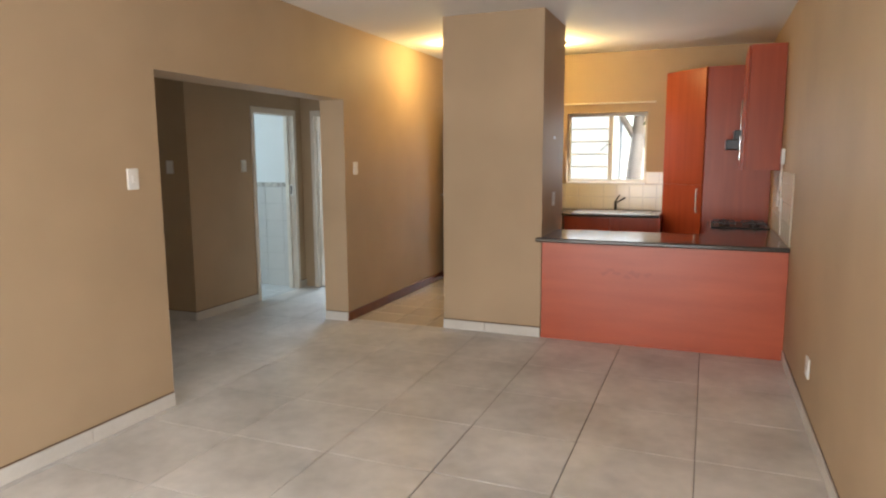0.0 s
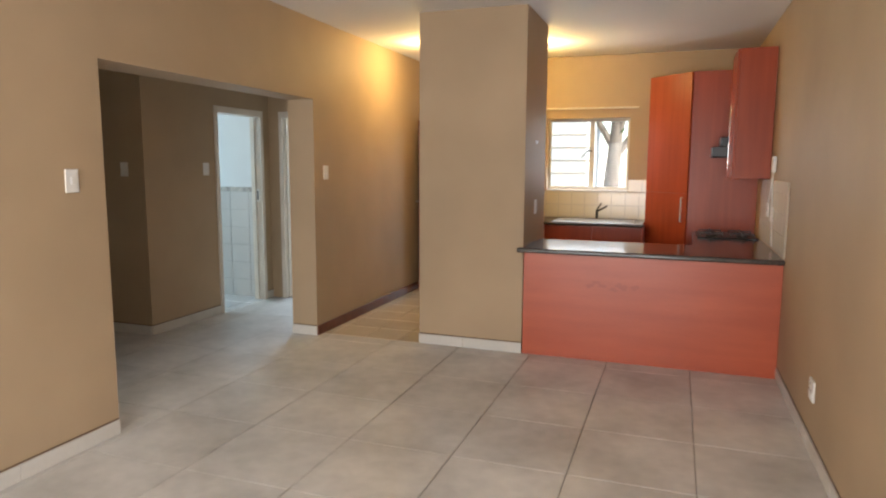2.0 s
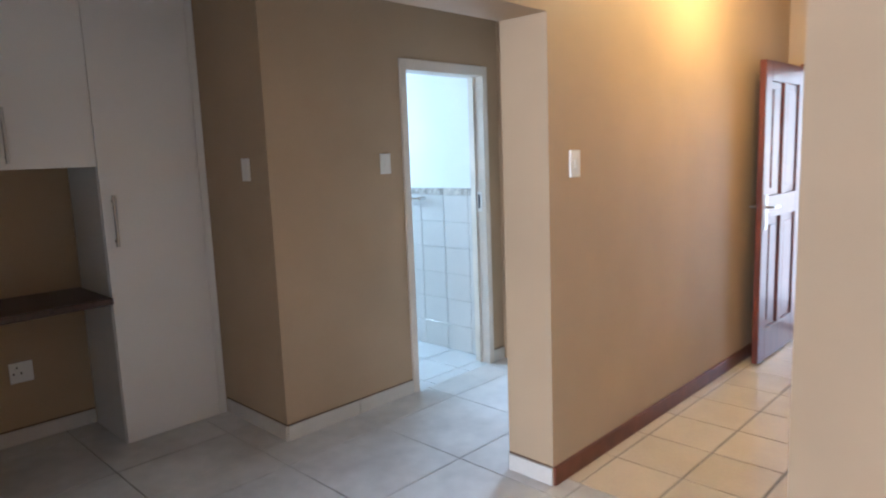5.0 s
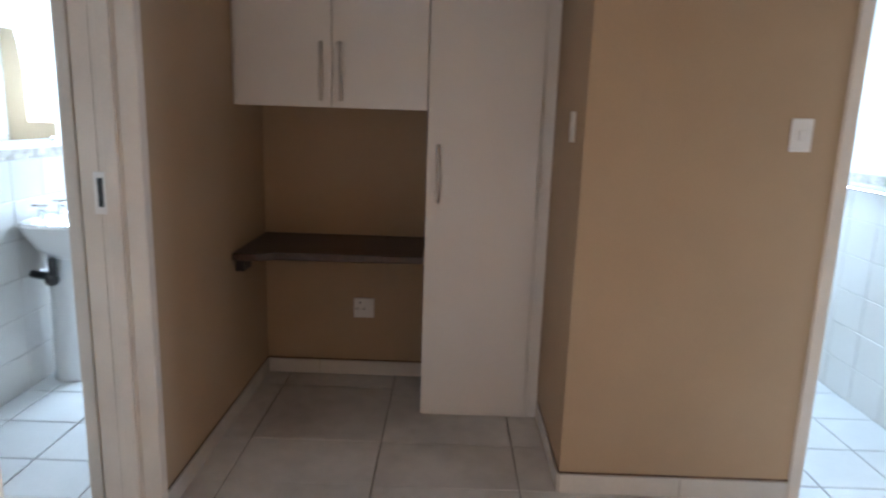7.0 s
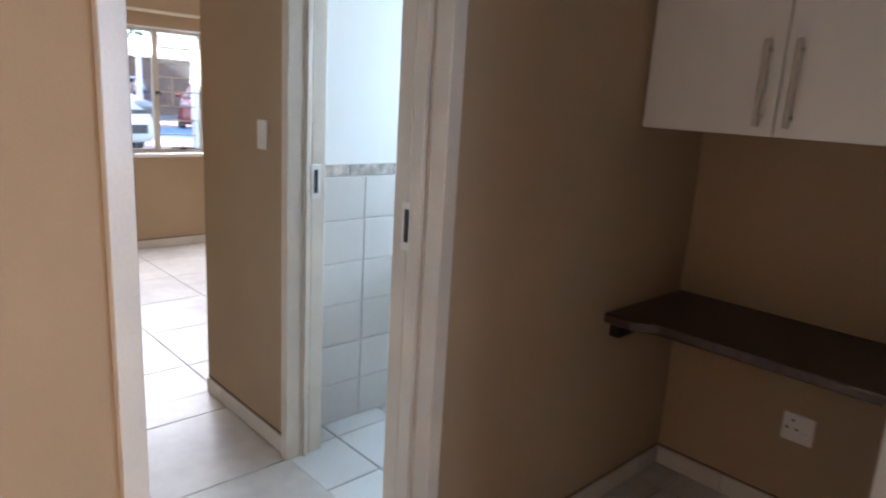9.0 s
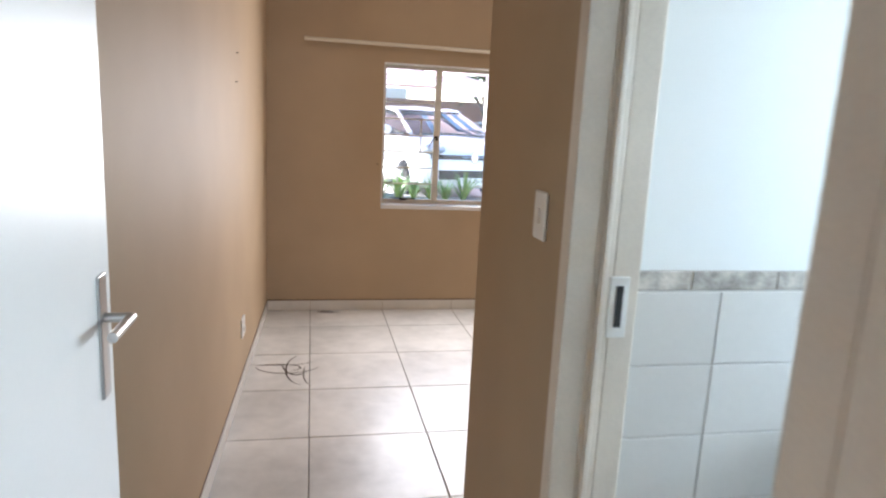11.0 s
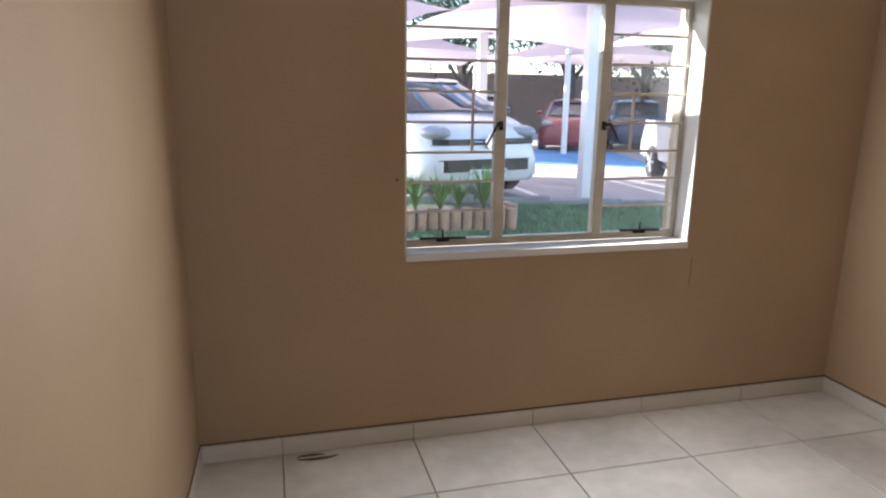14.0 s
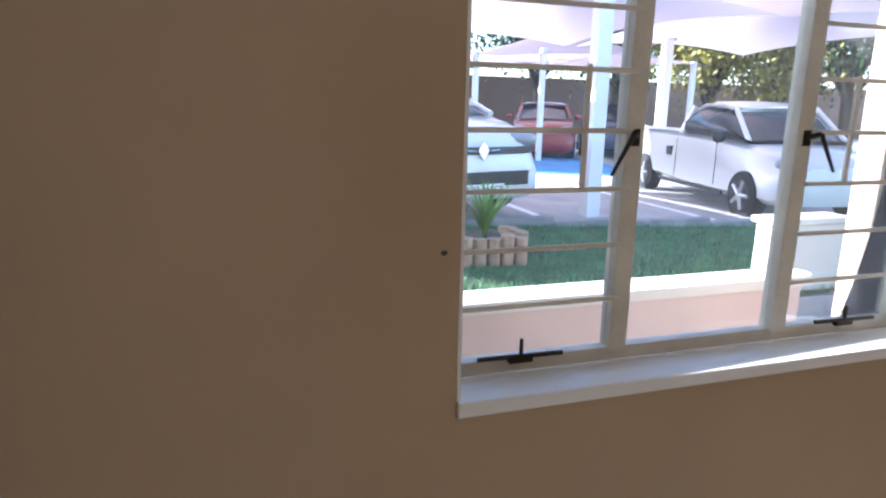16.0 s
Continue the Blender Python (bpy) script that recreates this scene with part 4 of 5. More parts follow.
def plate_text(parent, text, x, y, z, size):
    cu = bpy.data.curves.new("plate_letters", "FONT")
    cu.body, cu.size, cu.align_x, cu.align_y, cu.extrude = text, size, "CENTER", "CENTER", 0.002
    cu.materials.append(BLACK)
    ob = new("plate_letters", cu)
    ob.parent = parent
    ob.matrix_basis = Matrix.Translation((x, y, z)) @ Euler((radians(90), 0, radians(90))).to_matrix().to_4x4()


def hatchback(name, label, material, m, front=False):
    """A small hatchback with its nose towards +x, on the ground at its local zero."""
    c = thing(name, 0, 0, 0, label, "car", "parked cars")
    car_body(c, [(-2.02, 0.70, 0.66, 0.36, 0.92), (-1.9, 0.80, 0.76, 0.22, 0.98), (-1.2, 0.865, 0.82, 0.20, 1.02), (0.0, 0.865, 0.82, 0.20, 1.0), (0.75, 0.865, 0.82, 0.20, 1.03), (1.2, 0.86, 0.80, 0.20, 1.01), (1.6, 0.855, 0.77, 0.20, 0.95),
                 (1.84, 0.83, 0.72, 0.20, 0.89), (1.98, 0.77, 0.65, 0.21, 0.81), (2.05, 0.69, 0.57, 0.24, 0.73), (2.075, 0.62, 0.50, 0.27, 0.66)],
             [(-1.55, 0.62, 0.52, 1.18, 1.40), (-1.1, 0.66, 0.58, 1.37, 1.45), (-0.4, 0.67, 0.60, 1.40, 1.47), (0.1, 0.66, 0.57, 1.37, 1.43), (0.3, 0.63, 0.55, 1.33, 1.37)], material)
    bm = bmesh.new()
    loft(bm, [(-1.85, 0.70, 0.60, 0.93, 1.05), (-1.55, 0.75, 0.60, 0.93, 1.37), (-0.4, 0.77, 0.64, 0.93, 1.43), (0.25, 0.77, 0.61, 0.93, 1.38), (1.26, 0.75, 0.68, 0.92, 1.035)])
    gl = part("glasshouse", bm, CAR_GLASS, c, "dark car windows", smooth=True)
    for s in (-1, 1):
        bm = bmesh.new()
        tube(bm, (0.28, s * 0.60, 1.37), (1.22, s * 0.73, 1.03), 0.035, 8)
        part("pillar", bm, material, c, smooth=True)
        bm = bmesh.new()
        tube(bm, (-0.42, s * 0.66, 1.42), (-0.46, s * 0.80, 0.95), 0.035, 8)
        part("pillar", bm, material, c, smooth=True)
        bm = bmesh.new()
        ball(bm, (0.66, s * 0.94, 1.07), 0.1, 0.7, 1, 0.75)
        part("wing_mirror", bm, material, c, smooth=True)
        bm = bmesh.new()
        ball(bm, (1.885, s * 0.60, 0.80), 0.20, 0.95, 0.9, 0.44)
        part("headlight", bm, LAMP_GLASS, c, "clear swept headlight", smooth=True)
        for x in (1.28, -1.3):
            wheel(c, x, s * 0.775, 0.30, 0.30, 0.19, s)
    if front:
        bm = bmesh.new()
        prism(bm, [(1.995, -0.70), (2.075, -0.52), (2.096, 0), (2.075, 0.52), (1.995, 0.70), (1.8, 0.6), (1.8, -0.6)], 0.665, 0.735)
        part("grille_band", bm, BLACK, c, "black grille band")
        bm = bmesh.new()
        prism(bm, [(2.06, -0.64), (2.09, -0.54), (2.102, 0), (2.09, 0.54), (2.06, 0.64), (1.8, 0.5), (1.8, -0.5)], 0.36, 0.50)
        part("lower_grille", bm, BLACK, c, "black lower grille")
        for z in (0.385, 0.42, 0.455):
            bm = bmesh.new()
            prism(bm, [(2.095, -0.54), (2.108, 0), (2.095, 0.54), (2.0, 0.5), (2.0, -0.5)], z, z + 0.010)
            part("grille_bar", bm, DARK_METAL, c)
        bm = bmesh.new()
        prism(bm, [(0, -0.065), (0.09, 0), (0, 0.065), (-0.09, 0)], 0, 0.025)
        bmesh.ops.transform(bm, matrix=Matrix.Translation((2.085, 0, 0.705)) @ Euler((0, radians(90), 0)).to_matrix().to_4x4(), verts=bm.verts)
        part("badge", bm, CHROME, c, "chrome diamond badge")
        for s in (-1, 1):
            bm = bmesh.new()
            tube(bm, (2.096, s * 0.09, 0.70), (2.02, s * 0.62, 0.73), 0.010, 8)
            part("chrome_strip", bm, CHROME, c)
        pn = boxes("number_plate", PLATE, c, (2.09, 2.112, -0.26, 0.26, 0.275, 0.385), bevel=0.003, label="white number plate with black letters")
        plate_text(pn, "FR 33 BN GP", 2.1125, 0, 0.33, 0.088)
        for k in range(4):
            y0 = 0.16 + k * 0.10
            bm = bmesh.new()
            q = [bm.verts.new(p) for p in ((0.42, y0, 1.365), (1.12, y0 * 1.1, 1.115), (1.12, (y0 + 0.096) * 1.1, 1.115), (0.42, y0 + 0.096, 1.365))]
            bm.faces.new(q)
            bmesh.ops.solidify(bm, geom=bm.faces[:], thickness=0.012)
            part("sunshade", bm, BLUE_SHADE if k % 2 == 0 else PLATE, c, "striped windscreen sunshade")
    c.matrix_basis = m
    return c


def court(x, y, deg):
    return pose(x, y, court_z(x), 0, 0, deg)


def nose(x, y, deg, length):
    """The pose that puts a car's nose at (x, y)."""
    a = radians(deg)
    return court(x - math.cos(a) * length, y - math.sin(a) * length, deg)


hatchback("hatchback_car", "white small hatchback with black grille and striped sunshade", CAR_WHITE, nose(-3.12, -11.70, 104, 2.08), True)
hatchback("hatchback_car", "red hatchback parked under a shade net", CAR_RED, court(-9.6, -23.0, 62))
hatchback("hatchback_car", "dark blue hatchback parked under a shade net", CAR_BLUE, court(-12.0, -23.4, 62))
hatchback("hatchback_car", "dark blue hatchback parked beyond the lane", CAR_BLUE, court(-6.6, -23.0, 62))

# pick-up
pk = thing("pickup_truck", 0, 0, 0, "silver two-seat pick-up with an open load bed", "pickup", "parked cars")
car_body(pk, [(-2.28, 0.76, 0.72, 0.42, 0.98), (-2.18, 0.82, 0.76, 0.32, 1.02), (-1.2, 0.84, 0.78, 0.30, 1.02), (0.0, 0.84, 0.79, 0.24, 1.00), (0.7, 0.84, 0.79, 0.24, 0.98), (1.3, 0.84, 0.76, 0.24, 0.94), (1.98, 0.82, 0.70, 0.24, 0.86), (2.22, 0.70, 0.58, 0.28, 0.72)],
         [(-0.30, 0.62, 0.52, 1.30, 1.44), (0.0, 0.66, 0.57, 1.38, 1.49), (0.45, 0.66, 0.57, 1.38, 1.48), (0.7, 0.62, 0.54, 1.33, 1.42)], CAR_SILVER)
bm = bmesh.new()
loft(bm, [(-0.42, 0.74, 0.56, 0.98, 1.40), (0.0, 0.76, 0.62, 0.98, 1.46), (0.6, 0.76, 0.60, 0.98, 1.42), (1.25, 0.73, 0.66, 0.92, 1.0)])
part("glasshouse", bm, CAR_GLASS, pk, "dark cab windows", smooth=True)
for s in (-1, 1):
    for x in (-0.42, 0.72):
        boxes("door_gap", BLACK, pk, (x - 0.005, x + 0.005, s * 0.842 - 0.004, s * 0.842 + 0.004, 0.36, 0.94), label="dark door gap")
    boxes("sill_strip", BLACK, pk, (-0.95, 0.95, s * 0.835 - 0.012, s * 0.835 + 0.012, 0.25, 0.30), bevel=0.004, label="dark sill strip")
# the body is closed; a black slab paints the shade inside the bed
boxes("load_bed", BLACK, pk, (-2.12, -0.5, -0.62, 0.62, 1.02, 1.045), label="black slab for the shaded inside of the load bed")
for s in (-1, 1):
    boxes("bed_rail", CAR_SILVER, pk, (-2.2, -0.45, s * 0.70 - 0.05, s * 0.70 + 0.05, 1.02, 1.07), bevel=0.012)
    bm = bmesh.new()
    tube(bm, (0.68, s * 0.60, 1.42), (1.24, s * 0.70, 0.98), 0.035, 8)
    part("pillar", bm, CAR_SILVER, pk, smooth=True)
    bm = bmesh.new()
    tube(bm, (-0.40, s * 0.60, 1.42), (-0.50, s * 0.74, 1.0), 0.05, 8)
    part("pillar", bm, CAR_SILVER, pk, smooth=True)
    bm = bmesh.new()
    ball(bm, (0.9, s * 0.93, 1.02), 0.1, 0.7, 1, 0.8)
    part("wing_mirror", bm, BLACK, pk, smooth=True)
    bm = bmesh.new()
    ball(bm, (1.95, s * 0.62, 0.74), 0.17, 1, 0.8, 0.55)
    part("headlight", bm, LAMP_GLASS, pk, "clear headlight", smooth=True)
    boxes("side_vent", BLACK, pk, (-0.75, -0.58, s * 0.83 - 0.015, s * 0.83 + 0.015, 0.66, 0.80), bevel=0.01, label="square fuel cap surround")
    for x in (1.42, -1.48):
        wheel(pk, x, s * 0.76, 0.31, 0.31, 0.20, s)
pk.matrix_basis = court(-8.21, -13.83, 79)


def shade_port(x, y, w, d, low, high, label):
    """A shade-net roof: four drooping slopes that rise to a peak, on posts."""
    s = thing("shade_canopy", x, y, PZ, label, "carport", "carports")
    bm = bmesh.new()
    k = 10
    g = []
    for j in range(k + 1):
        row = []
        for i in range(k + 1):
            u, v = 2 * i / k - 1, 2 * j / k - 1
            e = max(abs(u), abs(v))
            z = low + (high - low) * (1 - e) ** 1.25 + 0.25 * (1 - (min(abs(u), abs(v)) / max(e, 0.01)) ** 2) * e * 0.6
            row.append(bm.verts.new((x + u * w / 2, y + v * d / 2, PZ + z)))
        g.append(row)
    for r0, r1 in zip(g, g[1:]):
        for i in range(k):
            bm.faces.new((r0[i], r0[i + 1], r1[i + 1], r1[i]))
    part("net", bm, SHADE_NET, s, "stretched purple-brown shade net", smooth=True)
    return s


def post(parent, x, y, h, r):
    boxes("post", POLE_WHITE, parent, (x - r, x + r, y - r, y + r, court_z(x), PZ + h), bevel=0.01, label="white square steel post")


for x, y, px in ((-0.85, -14.6, 1.1), (-4.95, -14.6, -4.70), (-9.05, -14.6, -9.0)):
    s = shade_port(x, y, 3.9, 5.0, 2.22, 3.4, "purple-brown shade net carport on white posts")
    post(s, px, -12.3, 2.5, 0.085)
    post(s, px, -16.9, 2.5, 0.085)
for x in (-3.7, -9.7, 2.3):
    s = shade_port(x, -22.5, 5.8, 5.0, 2.2, 3.2, "distant purple shade net carport")
    post(s, x - 2.7, -20.3, 2.3, 0.06)
    post(s, x + 1.6, -20.3, 2.45, 0.06)
    post(s, x + 2.7, -24.7, 2.3, 0.06)


def tree(x, y, h, spread, seed, material, label, count=5200, thick=1.0):
    r = random.Random(seed)
    base = court_z(x) if y < -12 else -0.16
    t = thing("tree", x, y, base, label, "tree", "trees")
    bm = bmesh.new()
    tube(bm, (x, y, base - 0.03), (x + 0.2, y, PZ + h * 0.45), 0.22 * thick, 12, 0.13 * thick)
    tips = []
    for k in range(9):
        an = k * 2.4 + r.random()
        b = Vector((x + 0.15, y, PZ + h * (0.25 + 0.03 * k)))
        e = b + Vector((math.cos(an) * spread * r.uniform(0.4, 0.8), math.sin(an) * spread * r.uniform(0.4, 0.8), h * r.uniform(0.25, 0.5)))
        tube(bm, b, e, 0.09 * thick, 8, 0.03 * thick)
        tips += [e, b.lerp(e, 0.6)]
    part("trunk", bm, BARK, t, smooth=True)
    vs, fs = [], []
    for k in range(count):
        c = r.choice(tips) + Vector((r.gauss(0, 1), r.gauss(0, 1), r.gauss(0, 0.8))) * spread * 0.26
        n = Vector((r.gauss(0, 1), r.gauss(0, 1), r.gauss(0, 1))).normalized()
        a = n.orthogonal().normalized() * r.uniform(0.05, 0.11)
        b = n.cross(a) * 0.55
        i = len(vs)
        vs += [tuple(c - a), tuple(c + b), tuple(c + a), tuple(c - b)]
        fs.append((i, i + 1, i + 2, i + 3))
    me = bpy.data.meshes.new("crown")
    me.from_pydata(vs, [], fs)
    me.materials.append(material)
    cr = new("crown", me)
    cr.parent = t
    cr.matrix_parent_inverse = t.matrix_world.inverted()


GREEN, YELLOW = "dense dark green tree behind the carports", "tree with yellow-green leaves behind the carports"
for i, (x, y, h, sp, mt, lb) in enumerate(((-12, -28, 6.5, 2.8, TREE_LEAF, GREEN), (-15.2, -22.8, 4.6, 1.9, YELLOW_LEAF, YELLOW), (-18.3, -20.6, 5.0, 2.3, TREE_LEAF, GREEN), (-8, -29, 6.0, 2.6, TREE_LEAF, GREEN),
                                           (-13.6, -25.4, 5.6, 2.4, TREE_LEAF, GREEN), (-16.8, -24.6, 6.0, 2.6, TREE_LEAF, GREEN), (-17.0, -21.8, 3.6, 1.5, YELLOW_LEAF, YELLOW), (-20.8, -17.2, 5.5, 2.5, TREE_LEAF, GREEN))):
    tree(x, y, h, sp, i + 11, mt, lb)
hg = thing("boundary_wall", -12, -30, PZ, "boundary wall beyond the parking court, dark brown for the shade there", "wall")
boxes("wall_body", DIM_BROWN, hg, (-40, 14, -31.2, -31.0, 0.0, PZ + 2.2))
bl = thing("apartment_block", 1, -36, PZ, "pale plastered two-storey building beyond the parking court", "building")
boxes("wall_body", CREAM, bl, (-5, 12, -40, -33, PZ, PZ + 5.6))
boxes("roof", BARK, bl, (-5.4, 12.4, -40.4, -32.6, PZ + 5.6, PZ + 5.9), bevel=0.05, label="flat red-brown roof edge")
for k in range(6):
    for z in (1.0, 3.8):
        boxes("window", CAR_GLASS, bl, (-4 + k * 2.6, -2.8 + k * 2.6, -33.0, -32.97, PZ + z, PZ + z + 1.1), label="dark window")

# outside the kitchen window
tree(1.62, 8.6, 5.2, 1.6, 40, TREE_LEAF, "thin grey tree with few leaves outside the kitchen window", 700, 0.85)
# a pale wall in shade: the shade is put into this darker grey
SHADED_PLASTER = paint("shade_grey_plaster", (0.30, 0.30, 0.29), 0.8, 0.08, 2, 120, 0.15)
nh = thing("outbuilding", -1.3, 7.1, -0.16, "plastered outbuilding behind the kitchen yard, its grey darkened for shade", "building")
boxes("wall_body", SHADED_PLASTER, nh, (-4.0, 1.40, 7.0, 9.5, -0.16, 4.0))
boxes("roof", BARK, nh, (-4.2, 1.50, 6.85, 9.7, 4.0, 4.15), bevel=0.02, label="flat brown roof edge")
yw = thing("yard_wall", 2, 16, -0.16, "pale sunlit yard wall behind the house", "wall")
boxes("wall_body", CREAM, yw, (-8, 12, 14.0, 14.2, -0.16, 1.9))


# ---- tiles, skirting and wall tiles ----
def slab_mesh(name, w, d, h, material, edge=0.002):
    bm = bmesh.new()
    lo = [bm.verts.new((x * w / 2, y * d / 2, -h)) for x, y in ((-1, -1), (1, -1), (1, 1), (-1, 1))]
    mid = [bm.verts.new((x * w / 2, y * d / 2, -edge)) for x, y in ((-1, -1), (1, -1), (1, 1), (-1, 1))]
    up = [bm.verts.new((x * (w / 2 - edge), y * (d / 2 - edge), 0)) for x, y in ((-1, -1), (1, -1), (1, 1), (-1, 1))]
    bm.faces.new(up)
    for r, s in ((lo, mid), (mid, up)):
        for i in range(4):
            bm.faces.new((r[i], r[(i + 1) % 4], s[(i + 1) % 4], s[i]))
    me = bpy.data.meshes.new(name)
    bm.to_mesh(me)
    bm.free()
    me.materials.append(material)
    return me


MESHES = {}


def lay(parent, name, material, regions, ox, oy, px, py, gap, m, h=0.006):
    """Tiles of the grid (ox, oy, px, py), clipped to regions of the local plane; m turns that plane into the world."""
    for x0, x1, y0, y1 in regions:
        for i in range(math.floor((x0 - ox) / px), math.ceil((x1 - ox) / px)):
            for j in range(math.floor((y0 - oy) / py), math.ceil((y1 - oy) / py)):
                a, b = max(x0, ox + i * px + gap / 2), min(x1, ox + (i + 1) * px - gap / 2)
                c, d = max(y0, oy + j * py + gap / 2), min(y1, oy + (j + 1) * py - gap / 2)
                if b - a < 0.004 or d - c < 0.004:
                    continue
                key = (material.name, round(b - a, 3), round(d - c, 3), h)
                if key not in MESHES:
                    MESHES[key] = slab_mesh(name, b - a, d - c, h, material)
                ob = new(name, MESHES[key])
                ob.parent = parent
                ob.matrix_world = m @ Matrix.Translation(((a + b) / 2, (c + d) / 2, 0))


fl = bpy.data.objects["floor"]
FLAT = Matrix.Identity(4)
lay(fl, "floor_tile", TILE, [(0.0, 3.70, -7.10, 0.10), (-1.36, 0.0, -2.02, 1.33), (-0.15, 0.0, -2.26, -2.02), (-2.51, -1.36, -2.02, -0.52), (1.83, 3.70, 0.10, 2.66), (1.06, 1.83, 0.93, 2.66)], 0.092, -1.28, 0.605, 0.605, 0.0055, FLAT)
lay(fl, "floor_tile", TILE, [(-1.20, -0.15, -3.858, -2.02), (-3.60, -0.18, -7.10, -3.858)], -0.638, -6.655, 0.603, 0.603, 0.0055, FLAT)
lay(fl, "floor_tile", TILE, [(-3.60, -0.25, 1.44, 4.2)], -0.5, 1.44, 0.603, 0.603, 0.0055, FLAT)
lay(fl, "entrance_tile", ENTRY_TILE, [(0.0, 0.94, 0.10, 3.28)], 0.07, 0.10, 0.335, 0.335, 0.010, FLAT)
lay(fl, "bathroom_floor_tile", BATH_TILE, [(-3.60, -1.20, -3.20, -2.25), (-3.60, -1.36, -0.33, 1.26)], -1.47, -3.07, 0.335, 0.335, 0.008, FLAT)

# tiled bathroom walls: rows of tiles with a mottled border on top


def facing(axis, at, s):
    """The plane of a wall: local x runs along it, local y is up, local z points out of it."""
    if axis == "y":
        return Matrix(((-s, 0, 0, 0), (0, 0, s, at), (0, 1, 0, 0), (0, 0, 0, 1)))
    return Matrix(((0, 0, s, at), (s, 0, 0, 0), (0, 1, 0, 0), (0, 0, 0, 1)))


def tiled(owner, axis, at, s, u0, u1, z1, pw, ph, border, gap=0.004, material=None, z0=0.0, shift=0.0):
    wall = bpy.data.objects[owner]
    m = facing(axis, at + s * 0.008, s)
    k = -s if axis == "y" else s
    a, b = sorted((k * u0, k * u1))
    lay(wall, "wall_tile", material or WALL_TILE, [(a, b, z0, z1)], a + shift, z0, pw, ph, gap, m, 0.008)
    if border:
        lay(wall, "border_tile", BORDER_TILE, [(a, b, z1 + gap, z1 + border)], a, z1, 0.25, border, 0.004, m, 0.008)
    bed = bmesh.new()
    q, r = sorted((at - s * 0.0, at + s * 0.004))
    if axis == "y":
        bx(bed, u0, u1, q, r, z0, z1 + border)
    else:
        bx(bed, q, r, u0, u1, z0, z1 + border)
    part("grout", bed, PALE_GROUT, wall)


tiled("wall_bath_south", "y", -3.20, 1, -3.60, -1.34, 1.20, 0.25, 0.20, 0.055, shift=0.09)
tiled("wall_bath_north", "y", -2.25, -1, -3.60, -1.34, 1.20, 0.25, 0.20, 0.055)
tiled("wall_second_bath_north", "y", 1.26, -1, -3.60, -1.48, 1.20, 0.25, 0.20, 0.055)
tiled("wall_kitchen_north", "y", NORTH, -1, 1.07, 2.655, 1.22, 0.15, 0.15, 0, material=KITCHEN_TILE, z0=0.918)
tiled("wall_kitchen_north", "y", NORTH, -1, 2.445, 2.655, 1.36, 0.15, 0.15, 0, material=KITCHEN_TILE, z0=1.225)
tiled("wall_east", "x", EAST, -1, 0.10, 1.64, 1.41, 0.15, 0.15, 0, material=KITCHEN_TILE, z0=0.874)


def skirting(name, label, runs, material, height, length, thick=0.009, line=None):
    """Pieces of skirting along the walls; a run: axis, wall plane, side, from, to, start of the joints."""
    base = thing(name, 0, 0, 0, label, "skirting")
    base["kind"] = "structure"
    for axis, at, s, u0, u1, o in runs:
        m = facing(axis, at + s * thick, s)
        k = -s if axis == "y" else s
        a, b = sorted((k * u0, k * u1))
        lay(base, "skirting_piece", material, [(a, b, 0.001, height)], k * o, 0, length, height, 0.003, m, thick)
        if line:
            lay(base, "edge_line", line, [(a, b, height + 0.001, height + 0.008)], k * o, 0, 12.0, 1.0, 0.0, facing(axis, at + s * 0.004, s), 0.004)
    return base


base = skirting("baseboard", "pale tile skirting with open joints", [
    ("x", 0.05, 1, -7.10, -2.26, -2.26), ("y", 0.0, -1, -0.25, 0.0, 0.0), ("y", 0.10, -1, 0.94, 1.83, 1.33),
    ("x", 0.94, -1, 0.10, 0.93, 0.10), ("x", -1.36, 1, -0.52, 0.41, -0.03), ("y", -0.52, -1, -2.02, -1.36, -1.36), ("x", -1.36, 1, 1.20, 1.33, 1.2),
    ("x", -2.51, 1, -2.018, -1.115, -1.115), ("y", -2.02, 1, -2.51, -1.12, -1.12), ("x", -1.20, 1, -3.858, -3.08, -3.08), ("y", SOUTH, 1, -3.60, -0.26, -0.638),
    ("x", WEST, 1, -7.10, -3.84, -6.62), ("y", -3.858, -1, -3.60, -1.20, -1.20), ("x", -0.25, -1, 0.0, 1.33, 0.0),
    ("y", SOUTH, 1, 0.0, 0.55, 0.0), ("x", EAST, -1, -7.10, 0.10, 0.10)], SKIRT, 0.085, 0.603, 0.009, BROWN_LINE)
# the bedroom's east wall runs a little askew
askew = pose(-0.29, -7.10, 0, 0, 0, -1.517)
lay(base, "skirting_piece", SKIRT, [(-4.90, 0.0, 0.001, 0.085)], -0.48, 0, 0.603, 0.085, 0.003, askew @ facing("x", -0.009, -1), 0.009)
lay(base, "edge_line", BROWN_LINE, [(-4.90, 0.0, 0.086, 0.093)], 0.0, 0, 12.0, 1.0, 0.0, askew @ facing("x", -0.004, -1), 0.004)
skirting("baseboard_brown", "brown stained wooden skirting in the entrance", [("x", 0.0, 1, 0.0, 3.05, 0.0), ("x", 0.94, -1, 0.94, 3.05, 0.94)], BROWN_SKIRT, 0.09, 4.0, 0.014)

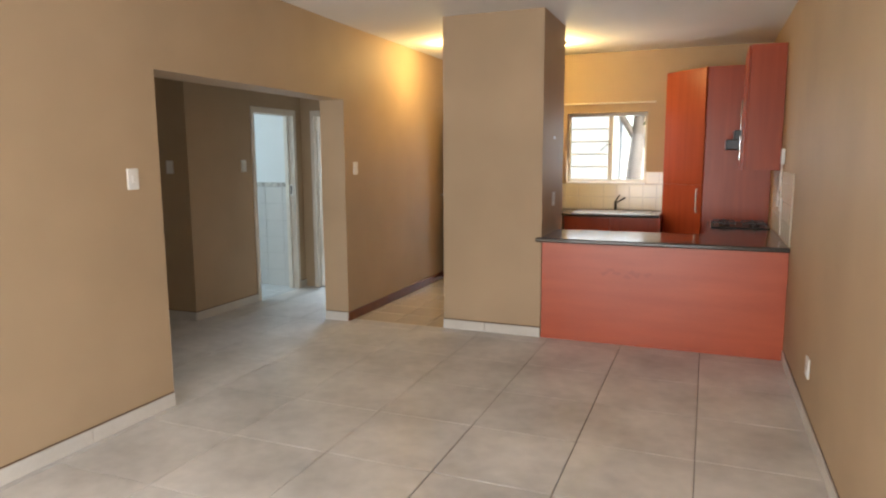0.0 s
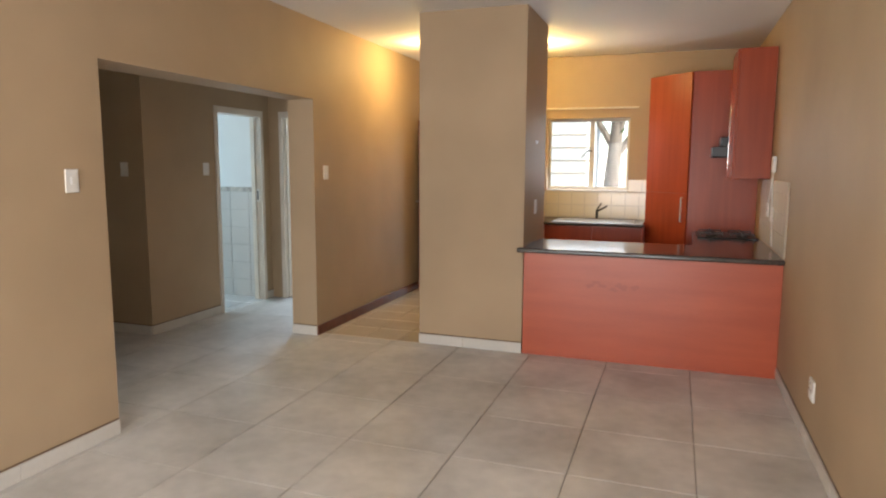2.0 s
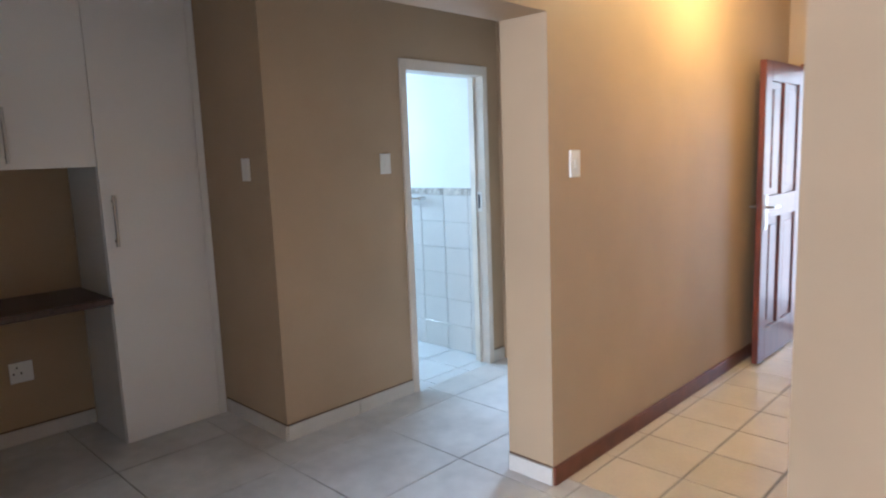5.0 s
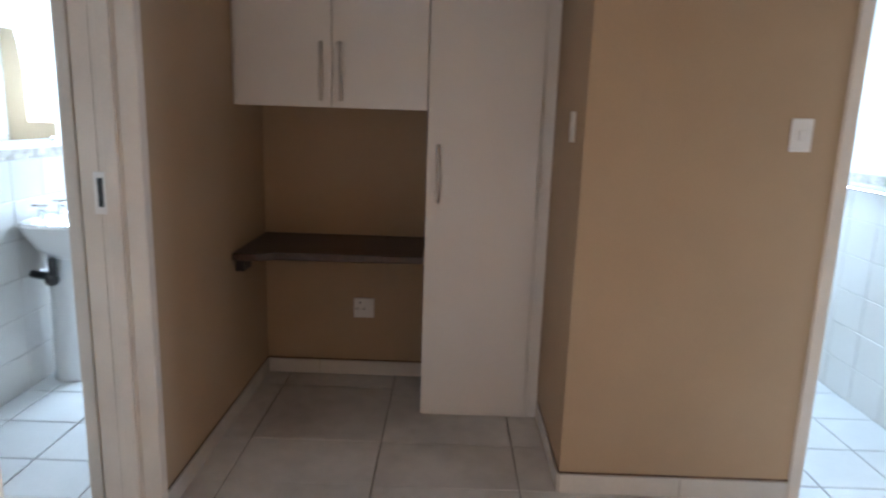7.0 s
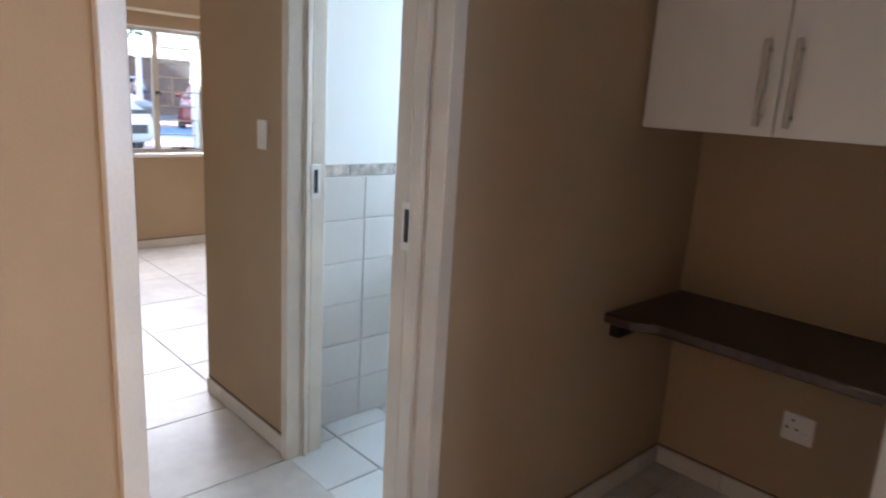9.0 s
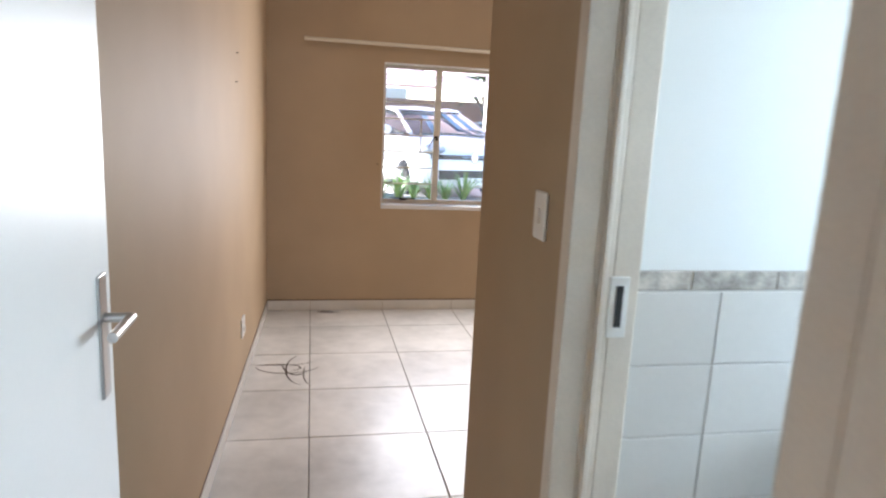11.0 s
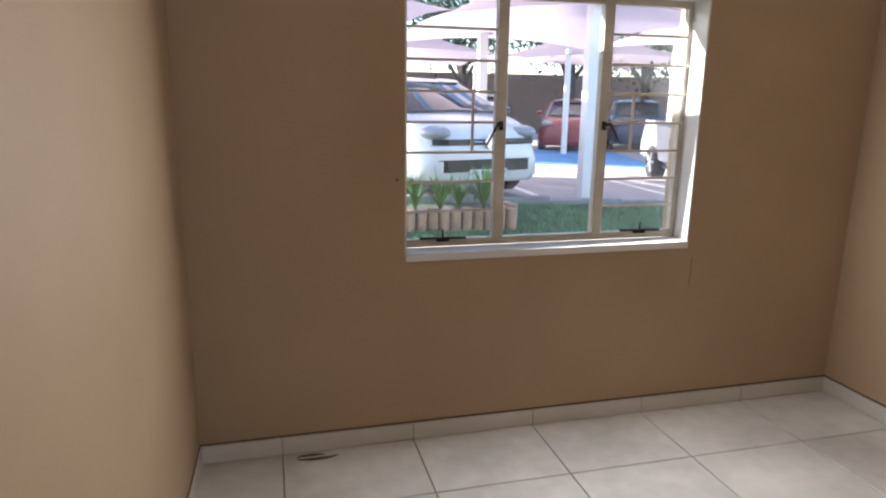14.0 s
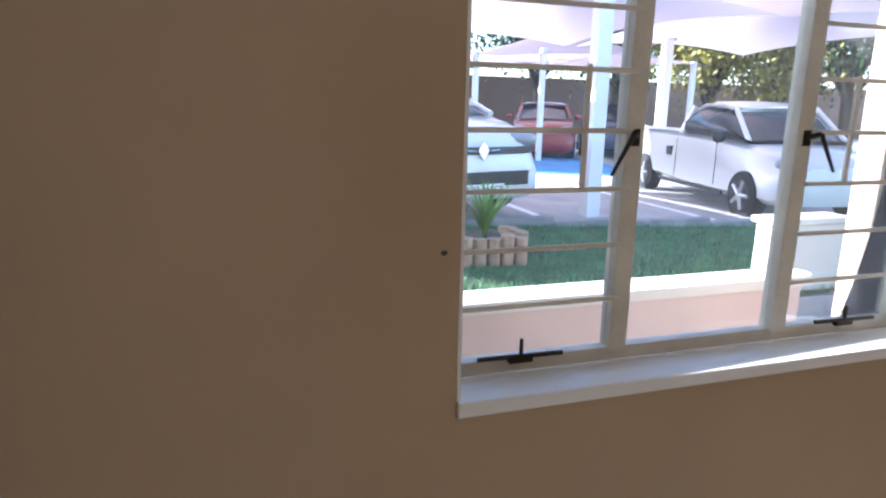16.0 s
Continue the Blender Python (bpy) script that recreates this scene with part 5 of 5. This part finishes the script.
# dried scuffs on the bedroom floor
def scuff(label, loops):
    s = thing("floor_scuff", loops[0][0], loops[0][1], 0, label, "scuff")
    for cx, cy, rx, ry, a0, a1, w in loops:
        bm = bmesh.new()
        prev = None
        for i in range(25):
            an = a0 + (a1 - a0) * i / 24
            ww = w * (0.35 + 0.65 * math.sin(math.pi * i / 24))
            p = Vector((cx + rx * math.cos(an), cy + ry * math.sin(an), 0.0012))
            n = Vector((math.cos(an), math.sin(an), 0)) * ww
            cur = (bm.verts.new(p - n), bm.verts.new(p + n))
            if prev:
                bm.faces.new((prev[0], prev[1], cur[1], cur[0]))
            prev = cur
        part("smear", bm, SCUFF, s)


scuff("dark curved rubber scuffs on the pale floor tiles", [(-0.50, -5.84, 0.20, 0.13, 0.1, 2.9, 0.006), (-0.56, -5.92, 0.10, 0.24, 0.3, 2.2, 0.008), (-0.40, -5.80, 0.18, 0.07, 2.3, 5.2, 0.006), (-0.60, -5.78, 0.11, 0.26, -1.2, 1.5, 0.006),
      (-0.44, -5.90, 0.21, 0.05, 0.4, 3.3, 0.005), (-0.66, -5.70, 0.06, 0.20, -0.6, 1.4, 0.005)])
scuff("small dark stain beside the skirting", [(-0.79, -7.045, 0.09, 0.02, 0.1, 3.0, 0.013), (-0.76, -7.05, 0.06, 0.012, 3.2, 6.2, 0.012)])


# nails in the bedroom wall and a hair crack under the window
for x, y, z in ((-0.245, -5.37, 1.75), (-0.246, -5.42, 1.90)):
    nl = thing("wall_nail", x, y, z, "small dark nail in the tan painted wall", "nail", "wall nails")
    bm = bmesh.new()
    tube(bm, (x + 0.002, y, z), (x - 0.009, y, z), 0.002, 8)
    ball(bm, (x - 0.009, y, z), 0.0035, 0.5, 1, 1, 8, 6)
    part("head", bm, DARK_METAL, nl)
ck = thing("wall_chip", -1.165, SOUTH, 1.235, "small dark chip in the wall paint beside the window", "chip")
bm = bmesh.new()
ball(bm, (-1.165, SOUTH + 0.001, 1.235), 0.007, 1, 0.3, 0.8, 8, 6)
part("mark", bm, SCUFF, ck)
hc = thing("hair_crack", -2.665, SOUTH, 0.76, "thin vertical hair crack in the plaster below the window", "crack")
bm = bmesh.new()
last = Vector((-2.665, SOUTH + 0.0008, 0.82))
for k in range(7):
    nxt = last + Vector((0.006 * math.sin(k * 2.1), 0, -0.022))
    tube(bm, last, nxt, 0.0013, 5)
    last = nxt
part("line", bm, SCUFF, hc)

# hand smudges on the counter panel
SMUDGE = paint("greasy_smudge", (0.37, 0.068, 0.027), 0.32, 0.03, 30, 90, 0.0)
sm = thing("panel_smudge", 2.4, 0.0985, 0.6, "faint dark hand smudges on the cherry panel", "smudge")
r = random.Random(9)
for k in range(7):
    cx, cz = 2.36 + 0.055 * k + r.uniform(-0.02, 0.02), 0.60 + r.uniform(-0.03, 0.03)
    bm = bmesh.new()
    ring = [bm.verts.new((cx + (0.03 + 0.012 * math.sin(3 * a + k)) * math.cos(a), 0.0990 - 0.0007 * k, cz + (0.018 + 0.007 * math.sin(2 * a + k)) * math.sin(a))) for a in [i * 0.3927 for i in range(16)]]
    bm.faces.new(ring)
    part("smear", bm, SMUDGE, sm)
